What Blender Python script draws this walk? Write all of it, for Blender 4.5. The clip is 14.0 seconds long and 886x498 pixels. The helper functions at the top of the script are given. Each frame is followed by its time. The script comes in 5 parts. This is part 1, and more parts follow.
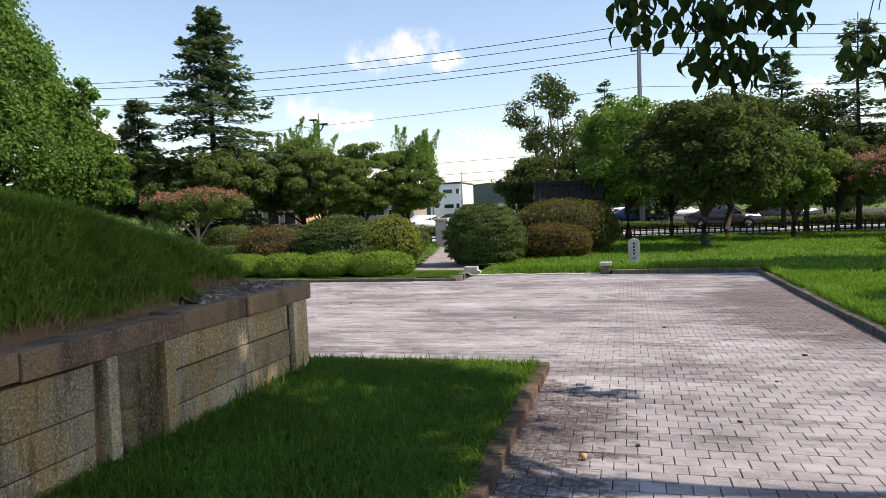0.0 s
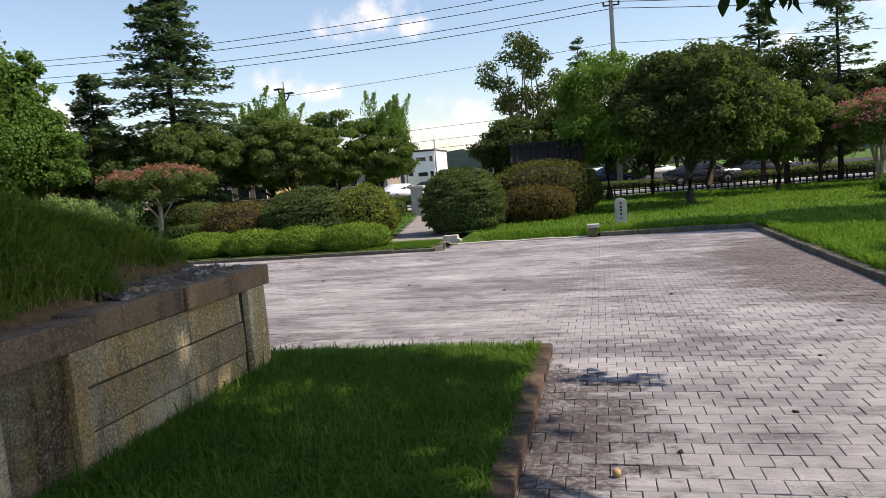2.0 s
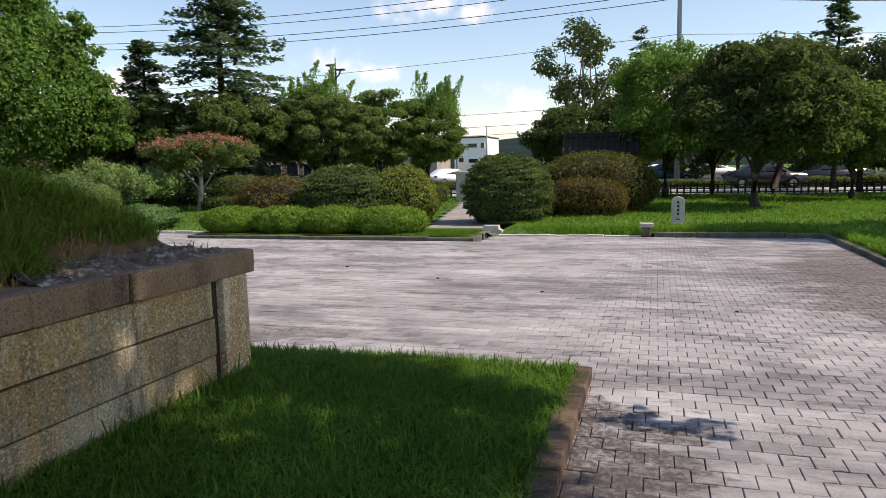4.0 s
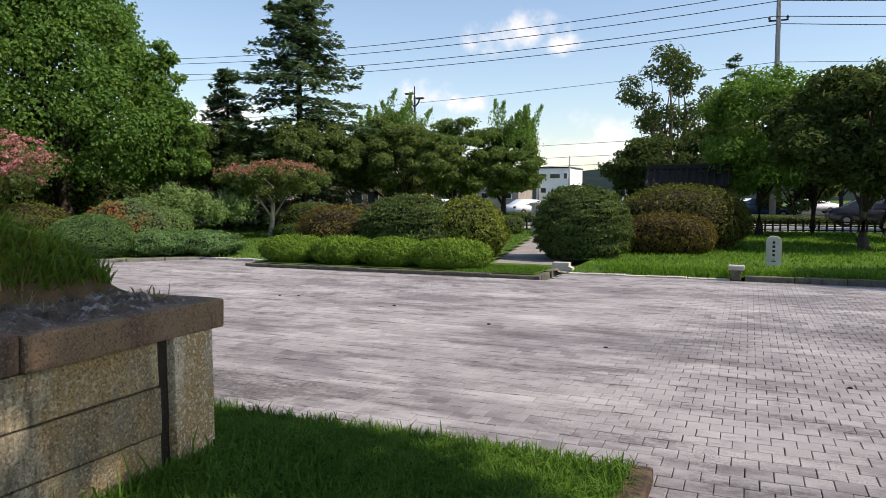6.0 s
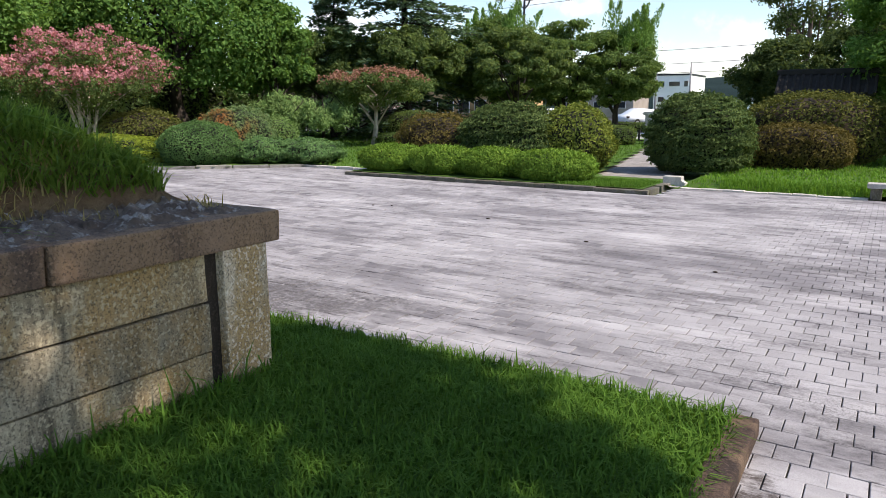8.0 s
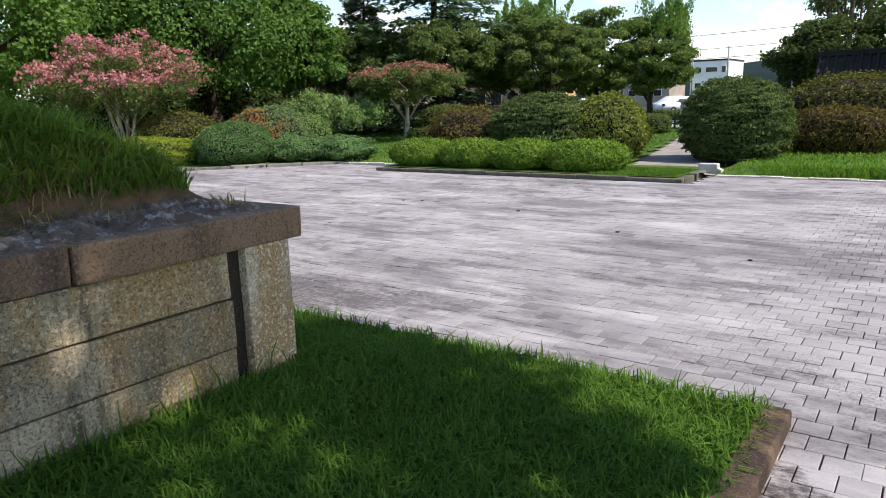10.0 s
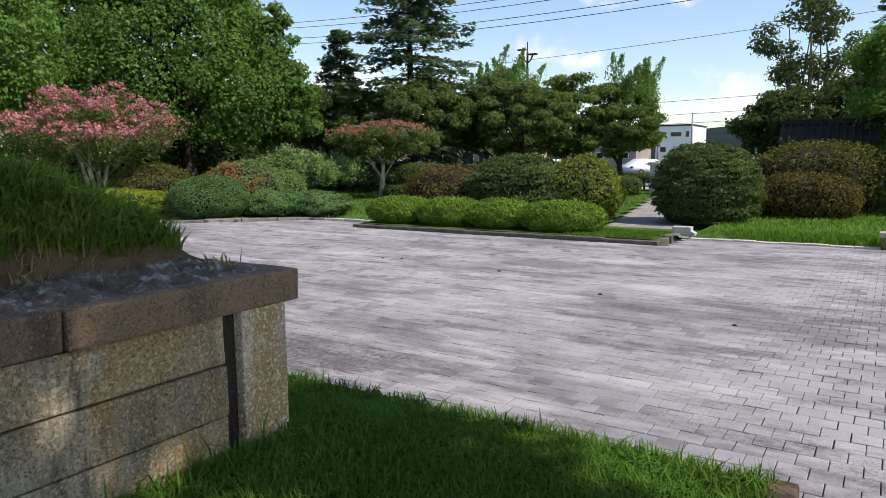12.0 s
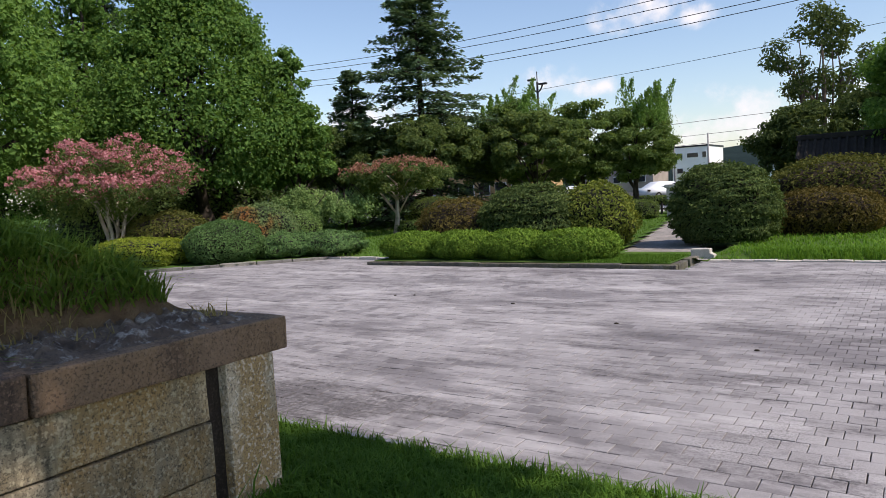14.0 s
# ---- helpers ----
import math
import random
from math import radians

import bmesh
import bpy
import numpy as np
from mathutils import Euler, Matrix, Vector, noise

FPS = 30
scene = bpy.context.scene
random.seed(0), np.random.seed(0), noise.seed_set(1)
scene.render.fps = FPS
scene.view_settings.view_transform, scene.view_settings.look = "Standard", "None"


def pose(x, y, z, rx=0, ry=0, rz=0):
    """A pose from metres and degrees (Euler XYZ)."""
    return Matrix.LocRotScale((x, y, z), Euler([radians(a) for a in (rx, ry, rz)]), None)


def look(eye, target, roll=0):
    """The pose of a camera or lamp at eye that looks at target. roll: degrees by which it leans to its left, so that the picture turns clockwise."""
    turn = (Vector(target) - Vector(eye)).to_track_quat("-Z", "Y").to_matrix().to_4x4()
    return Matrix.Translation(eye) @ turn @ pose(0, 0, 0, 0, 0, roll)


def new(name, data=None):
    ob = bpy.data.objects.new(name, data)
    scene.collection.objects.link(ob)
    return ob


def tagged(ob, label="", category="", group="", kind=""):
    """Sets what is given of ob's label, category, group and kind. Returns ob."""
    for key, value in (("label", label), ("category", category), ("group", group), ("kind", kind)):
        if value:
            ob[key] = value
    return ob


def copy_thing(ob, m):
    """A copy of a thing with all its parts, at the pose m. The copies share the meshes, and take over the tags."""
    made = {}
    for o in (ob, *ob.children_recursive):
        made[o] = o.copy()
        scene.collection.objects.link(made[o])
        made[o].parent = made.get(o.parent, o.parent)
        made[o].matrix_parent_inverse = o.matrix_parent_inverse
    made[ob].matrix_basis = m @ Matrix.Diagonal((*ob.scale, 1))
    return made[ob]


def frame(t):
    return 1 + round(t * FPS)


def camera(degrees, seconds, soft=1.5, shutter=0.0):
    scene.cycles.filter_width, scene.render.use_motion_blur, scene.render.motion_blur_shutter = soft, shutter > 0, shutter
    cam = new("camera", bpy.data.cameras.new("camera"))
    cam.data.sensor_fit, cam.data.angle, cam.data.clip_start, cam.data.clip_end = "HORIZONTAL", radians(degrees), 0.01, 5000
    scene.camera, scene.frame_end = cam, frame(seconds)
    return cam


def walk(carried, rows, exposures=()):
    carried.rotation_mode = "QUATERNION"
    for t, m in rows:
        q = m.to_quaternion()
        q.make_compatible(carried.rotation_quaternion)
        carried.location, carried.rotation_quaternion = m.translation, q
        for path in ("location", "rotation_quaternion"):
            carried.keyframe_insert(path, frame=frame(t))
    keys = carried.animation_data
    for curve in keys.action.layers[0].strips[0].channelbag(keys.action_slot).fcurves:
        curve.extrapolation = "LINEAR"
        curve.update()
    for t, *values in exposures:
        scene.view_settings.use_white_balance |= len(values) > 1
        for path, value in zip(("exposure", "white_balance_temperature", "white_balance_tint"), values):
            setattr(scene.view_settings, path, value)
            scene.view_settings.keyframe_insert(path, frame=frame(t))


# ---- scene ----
cam = camera(64.7, 14.0, soft=0.6)
PATH = [
    (0, (-0.082, 0.812, 1.668), (-0.596, 2.742, 1.562), -2.1),
    (0.5, (-0.094, 1.02, 1.626), (-0.306, 3.006, 1.518), -4.3),
    (1, (-0.122, 1.309, 1.625), (-0.455, 3.269, 1.412), -3.0),
    (1.5, (-0.315, 1.584, 1.619), (-0.56, 3.562, 1.456), -0.6),
    (2, (-0.395, 1.827, 1.613), (-0.847, 3.765, 1.413), -4.5),
    (2.5, (-0.301, 2.15, 1.608), (-0.921, 4.046, 1.462), -2.3),
    (3, (-0.357, 2.382, 1.574), (-0.926, 4.287, 1.356), -1.1),
    (5.5, (-0.524, 3.775, 1.548), (-1.237, 5.63, 1.321), -1.0),
    (6, (-0.45, 4.04, 1.582), (-1.25, 5.867, 1.436), -0.1),
    (6.5, (-0.522, 4.268, 1.51), (-1.315, 6.085, 1.249), 1.0),
    (7, (-0.598, 4.446, 1.533), (-1.497, 6.184, 1.12), 1.3),
    (7.5, (-0.554, 4.515, 1.54), (-1.553, 6.2, 1.133), 0.9),
    (10, (-0.453, 4.602, 1.528), (-1.589, 6.196, 1.116), -1.7),
    (10.5, (-0.442, 4.605, 1.531), (-1.596, 6.183, 1.111), -1.8),
    (11, (-0.456, 4.594, 1.533), (-1.583, 6.213, 1.203), -1.4),
    (11.5, (-0.492, 4.591, 1.555), (-1.619, 6.22, 1.279), -0.7),
    (12, (-0.621, 4.565, 1.565), (-1.697, 6.232, 1.309), -0.4),
    (12.5, (-0.603, 4.571, 1.559), (-1.593, 6.291, 1.31), -1.2),
    (13, (-0.507, 4.745, 1.561), (-1.528, 6.444, 1.29), -1.2),
    (13.5, (-0.5, 4.821, 1.556), (-1.574, 6.503, 1.424), -1.8),
    (14, (-0.585, 4.773, 1.572), (-1.714, 6.416, 1.411), -3.3),
]
walk(cam, [(t, look(eye, target, roll)) for t, eye, target, roll in PATH],
     exposures=[(0, 0.5, 7150, 17), (1, 0.3, 7150, 17), (3, 0.33, 7100, 17), (6, 0.27, 6950, 15), (6.5, 0.2, 6750, 15), (7, 0.3, 6650, 14), (7.5, 0.55, 6600, 14), (10, 0.55, 6550, 14), (11, 0.58, 6600, 14), (12, 0.28, 6500, 15), (13.4, 0.3, 6600, 17), (14, 0.12, 6600, 17)])

# ---- world, sun ----
SUN_EL, SUN_AZ = radians(50), radians(2.5)   # azimuth counted from +x towards +y
world = bpy.data.worlds.new("sky")
scene.world = world
world.use_nodes = True
wt = world.node_tree
wt.nodes.clear()


def wnode(kind, operation="", use_clamp=False):
    n = wt.nodes.new(kind)
    if operation:
        n.operation = operation
    if use_clamp:
        n.use_clamp = True
    return n


sky = wnode("ShaderNodeTexSky")
sky.sky_type, sky.sun_disc, sky.sun_elevation, sky.sun_rotation = "NISHITA", False, SUN_EL, radians(90) - SUN_AZ
sky.air_density, sky.dust_density, sky.ozone_density = 1.15, 0.55, 2.6
wcoord = wnode("ShaderNodeTexCoord")
puff = wnode("ShaderNodeTexNoise")
puff.inputs["Scale"].default_value, puff.inputs["Detail"].default_value, puff.inputs["Roughness"].default_value = 14, 7, 0.6
wt.links.new(wcoord.outputs["Generated"], puff.inputs["Vector"])
# cumulus banks: direction, half width, flatness
CLOUDS = [
    ((-0.296, 0.93, 0.219), 0.078, 2.0), ((-0.243, 0.947, 0.207), 0.05, 2.6),
    ((-0.43, 0.892, 0.140), 0.055, 1.4), ((-0.36, 0.922, 0.13), 0.05, 2.6),
    ((-0.22, 0.973, 0.068), 0.13, 2.4), ((0.236, 0.962, 0.138), 0.06, 1.6), ((0.42, 0.89, 0.17), 0.14, 1.6),
    ((-0.652, 0.751, 0.107), 0.07, 2.0), ((0.75, 0.62, 0.2), 0.3, 1.5), ((0.0, 0.98, 0.10), 0.1, 2.5),
]
total = None
for (cx, cy, cz), half, flat in CLOUDS:
    sub = wnode("ShaderNodeVectorMath", operation="SUBTRACT")
    sub.inputs[1].default_value = (cx, cy, cz)
    wt.links.new(wcoord.outputs["Generated"], sub.inputs[0])
    mul = wnode("ShaderNodeVectorMath", operation="MULTIPLY")
    mul.inputs[1].default_value = (1 / half, 1 / half, flat / half)
    wt.links.new(sub.outputs[0], mul.inputs[0])
    ln = wnode("ShaderNodeVectorMath", operation="LENGTH")
    wt.links.new(mul.outputs[0], ln.inputs[0])
    inv = wnode("ShaderNodeMath", operation="SUBTRACT", use_clamp=True)
    inv.inputs[0].default_value = 1.05
    wt.links.new(ln.outputs["Value"], inv.inputs[1])
    if total is None:
        total = inv.outputs[0]
    else:
        mx = wnode("ShaderNodeMath", operation="MAXIMUM")
        wt.links.new(total, mx.inputs[0]), wt.links.new(inv.outputs[0], mx.inputs[1])
        total = mx.outputs[0]
pm = wnode("ShaderNodeMath", operation="MULTIPLY_ADD")
pm.inputs[1].default_value, pm.inputs[2].default_value = 3.6, -1.8
wt.links.new(puff.outputs["Fac"], pm.inputs[0])
ad = wnode("ShaderNodeMath", operation="ADD")
wt.links.new(total, ad.inputs[0]), wt.links.new(pm.outputs[0], ad.inputs[1])
edge = wnode("ShaderNodeMapRange")
edge.interpolation_type = "SMOOTHSTEP"
edge.inputs["From Min"].default_value, edge.inputs["From Max"].default_value = 0.1, 1.2
wt.links.new(ad.outputs[0], edge.inputs["Value"])
gate = wnode("ShaderNodeMath", operation="MULTIPLY", use_clamp=True)
gate2 = wnode("ShaderNodeMath", operation="MULTIPLY", use_clamp=True)
gate2.inputs[1].default_value = 5.0
wt.links.new(total, gate2.inputs[0])
wt.links.new(edge.outputs[0], gate.inputs[0]), wt.links.new(gate2.outputs[0], gate.inputs[1])
mixc = wnode("ShaderNodeMix")
mixc.data_type = "RGBA"
mixc.inputs[7].default_value = (6.2, 6.2, 6.3, 1)
wt.links.new(gate.outputs[0], mixc.inputs[0])
wt.links.new(sky.outputs[0], mixc.inputs[6])
bg = wnode("ShaderNodeBackground")
bg.inputs["Strength"].default_value = 0.15
wt.links.new(mixc.outputs[2], bg.inputs["Color"])
wo = wnode("ShaderNodeOutputWorld")
wt.links.new(bg.outputs[0], wo.inputs["Surface"])

sun = new("sun", bpy.data.lights.new("sun", "SUN"))
sun.data.energy, sun.data.angle, sun.data.color = 4.6, radians(0.55), (1.0, 0.93, 0.82)
to_sun = Vector((math.cos(SUN_EL) * math.cos(SUN_AZ), math.cos(SUN_EL) * math.sin(SUN_AZ), math.sin(SUN_EL)))
sun.matrix_world = look(to_sun * 60, (0, 0, 0))

# ---- materials ----


def material(name):
    m = bpy.data.materials.new(name)
    m.use_nodes = True
    nt = m.node_tree
    nt.nodes.clear()
    return m, nt


def noise_node(nt, scale, detail=4, rough=0.55, vec=None, stretch=None):
    n = nt.nodes.new("ShaderNodeTexNoise")
    n.inputs["Scale"].default_value, n.inputs["Detail"].default_value, n.inputs["Roughness"].default_value = scale, detail, rough
    g = nt.nodes.new("ShaderNodeNewGeometry")
    src = g.outputs["Position"]
    if stretch:
        v = nt.nodes.new("ShaderNodeVectorMath")
        v.operation = "MULTIPLY"
        v.inputs[1].default_value = stretch
        nt.links.new(src, v.inputs[0])
        src = v.outputs[0]
    nt.links.new(src, n.inputs["Vector"])
    return n.outputs["Fac"]


def ramp(nt, fac, lo, hi, a, b):
    r = nt.nodes.new("ShaderNodeMapRange")
    r.inputs["From Min"].default_value, r.inputs["From Max"].default_value = lo, hi
    r.inputs["To Min"].default_value, r.inputs["To Max"].default_value = a, b
    nt.links.new(fac, r.inputs["Value"])
    return r.outputs[0]


def mixed(nt, fac, a, b, blend="MIX"):
    m = nt.nodes.new("ShaderNodeMix")
    m.data_type, m.blend_type = "RGBA", blend
    for sock, v in ((m.inputs[0], fac), (m.inputs[6], a), (m.inputs[7], b)):
        if isinstance(v, (int, float)):
            sock.default_value = v
        elif isinstance(v, tuple):
            sock.default_value = (*v, 1)
        else:
            nt.links.new(v, sock)
    return m.outputs[2]


def finish(nt, colour, rough=0.8, metal=0.0, bump=None, height=0.01, spec=0.3):
    p = nt.nodes.new("ShaderNodeBsdfPrincipled")
    p.inputs["Metallic"].default_value, p.inputs["Specular IOR Level"].default_value = metal, spec
    if isinstance(rough, float):
        p.inputs["Roughness"].default_value = rough
    else:
        nt.links.new(rough, p.inputs["Roughness"])
    if isinstance(colour, tuple):
        p.inputs["Base Color"].default_value = (*colour, 1)
    else:
        nt.links.new(colour, p.inputs["Base Color"])
    if bump is not None:
        b = nt.nodes.new("ShaderNodeBump")
        b.inputs["Strength"].default_value, b.inputs["Distance"].default_value = 0.8, height
        nt.links.new(bump, b.inputs["Height"])
        nt.links.new(b.outputs[0], p.inputs["Normal"])
    o = nt.nodes.new("ShaderNodeOutputMaterial")
    nt.links.new(p.outputs[0], o.inputs["Surface"])
    return p


def plain(name, c, rough=0.6, metal=0.0, vary=0.18, scale=6.0, spec=0.3):
    m, nt = material(name)
    f = noise_node(nt, scale, 5)
    f2 = noise_node(nt, scale * 12, 3)
    k = tuple(v * (1 - vary) for v in c)
    col = mixed(nt, ramp(nt, f, 0.3, 0.7, 0, 1), k, tuple(min(1, v * (1 + vary * 0.6)) for v in c))
    finish(nt, col, rough, metal, f2, 0.001, spec)
    return m


def stone(name, base, dark, speck, warm=None, piece=True, scale=1.0, grain=110.0, stain=0.75):
    """Weathered granite: coarse specks, rusty patches, dark runs and grime."""
    m, nt = material(name)
    big = noise_node(nt, 1.3 * scale, 5)
    col = mixed(nt, ramp(nt, big, 0.38, 0.62, 0, 1), base, dark)
    if warm:
        patch = noise_node(nt, 2.4 * scale, 5, 0.6, stretch=(1, 1.3, 0.45))
        col = mixed(nt, ramp(nt, patch, 0.45, 0.57, 0, 0.9), col, warm)
        light = noise_node(nt, 3.1 * scale, 4, 0.55, stretch=(1, 1.7, 0.6))
        col = mixed(nt, ramp(nt, light, 0.55, 0.66, 0, 0.5), col, tuple(min(1, v * 1.35) for v in base))
    run = noise_node(nt, 5.0 * scale, 6, 0.65, stretch=(1, 1.6, 0.22))
    col = mixed(nt, ramp(nt, run, 0.53, 0.68, 0, stain), col, tuple(v * 0.35 for v in dark))
    fine = noise_node(nt, grain, 3, 0.75)
    col = mixed(nt, ramp(nt, fine, 0.51, 0.61, 0, 0.7), col, speck)
    col = mixed(nt, ramp(nt, noise_node(nt, grain * 0.7, 2), 0.54, 0.64, 0, 0.5), col, tuple(min(1, v * 1.6) for v in base))
    if piece:
        oi = nt.nodes.new("ShaderNodeObjectInfo")
        col = mixed(nt, 1.0, col, mixed(nt, oi.outputs["Random"], (0.78, 0.77, 0.76), (1.12, 1.08, 1.0)), "MULTIPLY")
    finish(nt, col, 0.85, 0, noise_node(nt, 45, 6, 0.65), 0.008, 0.2)
    return m


def crusted(name):
    """Dark weathered rock with raised pale lichen crust."""
    m, nt = material(name)
    ridge = noise_node(nt, 13, 7, 0.7)
    fine = noise_node(nt, 55, 5, 0.7)
    col = mixed(nt, ramp(nt, noise_node(nt, 4, 4), 0.4, 0.6, 0, 1), (0.10, 0.072, 0.054), (0.19, 0.145, 0.11))
    col = mixed(nt, ramp(nt, ridge, 0.52, 0.66, 0, 0.8), col, (0.52, 0.49, 0.44))
    col = mixed(nt, ramp(nt, fine, 0.5, 0.62, 0, 0.5), col, (0.06, 0.052, 0.045))
    finish(nt, col, 0.95, 0, ridge, 0.04, 0.1)
    return m


def foliage(name, dark, light, trans=0.35, patch=None, rough=0.65, patch_scale=1.6):
    m, nt = material(name)
    g = nt.nodes.new("ShaderNodeNewGeometry")
    col = mixed(nt, g.outputs["Random Per Island"], dark, light)
    big = noise_node(nt, patch_scale, 3)
    if patch:
        col = mixed(nt, ramp(nt, big, 0.52, 0.62, 0, 0.85), col, patch)
    else:
        col = mixed(nt, ramp(nt, big, 0.35, 0.7, 0, 0.5), col, tuple(v * 0.6 for v in dark))
    p = nt.nodes.new("ShaderNodeBsdfPrincipled")
    p.inputs["Roughness"].default_value, p.inputs["Specular IOR Level"].default_value = max(rough, 0.7), 0.05
    nt.links.new(col, p.inputs["Base Color"])
    t = nt.nodes.new("ShaderNodeBsdfTranslucent")
    tc = mixed(nt, 1.0, col, (1.3, 1.25, 0.7), "MULTIPLY")
    nt.links.new(tc, t.inputs["Color"])
    x = nt.nodes.new("ShaderNodeMixShader")
    x.inputs[0].default_value = trans
    nt.links.new(p.outputs[0], x.inputs[1]), nt.links.new(t.outputs[0], x.inputs[2])
    o = nt.nodes.new("ShaderNodeOutputMaterial")
    nt.links.new(x.outputs[0], o.inputs["Surface"])
    return m


def bark(name, c):
    m, nt = material(name)
    f = noise_node(nt, 9, 6, 0.65, stretch=(1, 1, 0.3))
    col = mixed(nt, ramp(nt, f, 0.35, 0.65, 0, 1), tuple(v * 0.45 for v in c), c)
    finish(nt, col, 0.9, 0, f, 0.02, 0.15)
    return m


def soil(name, c1, c2, c3, scale=0.5):
    m, nt = material(name)
    a, b, d = noise_node(nt, scale, 5), noise_node(nt, scale * 9, 5), noise_node(nt, 90, 3)
    col = mixed(nt, ramp(nt, a, 0.4, 0.62, 0, 1), c1, c2)
    col = mixed(nt, ramp(nt, b, 0.5, 0.7, 0, 0.8), col, c3)
    finish(nt, col, 0.95, 0, d, 0.02, 0.1)
    return m


def paving(name):
    """Pale concrete pavers with grime that gathers in bands along the rows."""
    m, nt = material(name)
    oi = nt.nodes.new("ShaderNodeObjectInfo")
    g = nt.nodes.new("ShaderNodeNewGeometry")
    isl = nt.nodes.new("ShaderNodeMath")
    isl.operation = "ADD"
    nt.links.new(g.outputs["Random Per Island"], isl.inputs[0]), nt.links.new(oi.outputs["Random"], isl.inputs[1])
    fr = nt.nodes.new("ShaderNodeMath")
    fr.operation = "FRACT"
    nt.links.new(isl.outputs[0], fr.inputs[0])
    col = mixed(nt, fr.outputs[0], (0.285, 0.268, 0.268), (0.395, 0.374, 0.374))
    crumbs = noise_node(nt, 22, 5, 0.75)
    band = noise_node(nt, 0.42, 8, 0.68, stretch=(0.7, 1.4, 1))
    col = mixed(nt, ramp(nt, band, 0.48, 0.60, 0, 0.7), col, (0.14, 0.128, 0.135))
    streak = noise_node(nt, 1.3, 8, 0.75, stretch=(0.6, 2.0, 1))
    wear = nt.nodes.new("ShaderNodeMath")
    wear.operation = "MULTIPLY"
    nt.links.new(ramp(nt, streak, 0.50, 0.62, 0, 1), wear.inputs[0]), nt.links.new(ramp(nt, crumbs, 0.38, 0.58, 0.35, 1), wear.inputs[1])
    col = mixed(nt, wear.outputs[0], col, (0.10, 0.09, 0.093))
    runs = nt.nodes.new("ShaderNodeMath")
    runs.operation = "MULTIPLY"
    nt.links.new(ramp(nt, fr.outputs[0], 0.45, 0.95, 0, 1), runs.inputs[0])
    nt.links.new(ramp(nt, noise_node(nt, 0.75, 6, 0.7, stretch=(0.7, 1.5, 1)), 0.42, 0.58, 0, 0.75), runs.inputs[1])
    col = mixed(nt, runs.outputs[0], col, (0.11, 0.1, 0.105))
    chalk = noise_node(nt, 0.9, 6, 0.65, stretch=(0.5, 1.6, 1))
    col = mixed(nt, ramp(nt, chalk, 0.54, 0.66, 0, 0.55), col, (0.49, 0.465, 0.46))
    speck = noise_node(nt, 60, 4, 0.7)
    dirty = ramp(nt, noise_node(nt, 1.1, 5), 0.45, 0.7, 0.0, 0.75)
    sp = nt.nodes.new("ShaderNodeMath")
    sp.operation = "MULTIPLY"
    nt.links.new(ramp(nt, speck, 0.48, 0.6, 0, 1), sp.inputs[0]), nt.links.new(dirty, sp.inputs[1])
    col = mixed(nt, sp.outputs[0], col, (0.11, 0.10, 0.10))
    # damp soil washed off the beds on to the pavers beside them
    sx = nt.nodes.new("ShaderNodeSeparateXYZ")
    nt.links.new(g.outputs["Position"], sx.inputs[0])

    def times(p, q):
        k = nt.nodes.new("ShaderNodeMath")
        k.operation = "MULTIPLY"
        nt.links.new(p, k.inputs[0]), nt.links.new(q, k.inputs[1])
        return k.outputs[0]

    bedside = times(ramp(nt, sx.outputs["X"], -0.95, 0.35, 1, 0), ramp(nt, sx.outputs["Y"], 6.9, 8.4, 1, 0))
    bedside = times(bedside, ramp(nt, sx.outputs["X"], -1.2, -1.0, 0, 1))
    kerbside = times(times(ramp(nt, sx.outputs["X"], 0.2, 1.9, 0, 0.9), ramp(nt, sx.outputs["Y"], 8.5, 11, 0, 1)), ramp(nt, sx.outputs["Y"], 14, 18, 1, 0.3))
    endside = times(times(ramp(nt, sx.outputs["Y"], 8.1, 11.5, 1, 0), ramp(nt, sx.outputs["Y"], 8.0, 8.1, 0, 1)), ramp(nt, sx.outputs["X"], -2.2, -3.6, 0, 0.62))
    for where, scale_, lo, tone in ((endside, 1.1, 0.66, (0.10, 0.09, 0.09)), (bedside, 3.2, 0.66, (0.06, 0.046, 0.04)), (kerbside, 1.4, 0.68, (0.105, 0.082, 0.075))):
        damp = nt.nodes.new("ShaderNodeMath")
        damp.operation = "MULTIPLY_ADD"
        damp.inputs[1].default_value = 0.42
        nt.links.new(where, damp.inputs[0]), nt.links.new(noise_node(nt, scale_, 8, 0.75, stretch=(0.7, 1.4, 1)), damp.inputs[2])
        col = mixed(nt, times(ramp(nt, damp.outputs[0], lo, lo + 0.11, 0, 0.95), ramp(nt, crumbs, 0.36, 0.54, 0.3, 1)), col, tone)
    col = mixed(nt, 1.0, col, mixed(nt, ramp(nt, noise_node(nt, 170, 3, 0.7), 0.35, 0.65, 0, 1), (0.84, 0.84, 0.84), (1.1, 1.1, 1.1)), "MULTIPLY")
    finish(nt, col, 0.8, 0, noise_node(nt, 120, 4, 0.7), 0.003, 0.25)
    return m


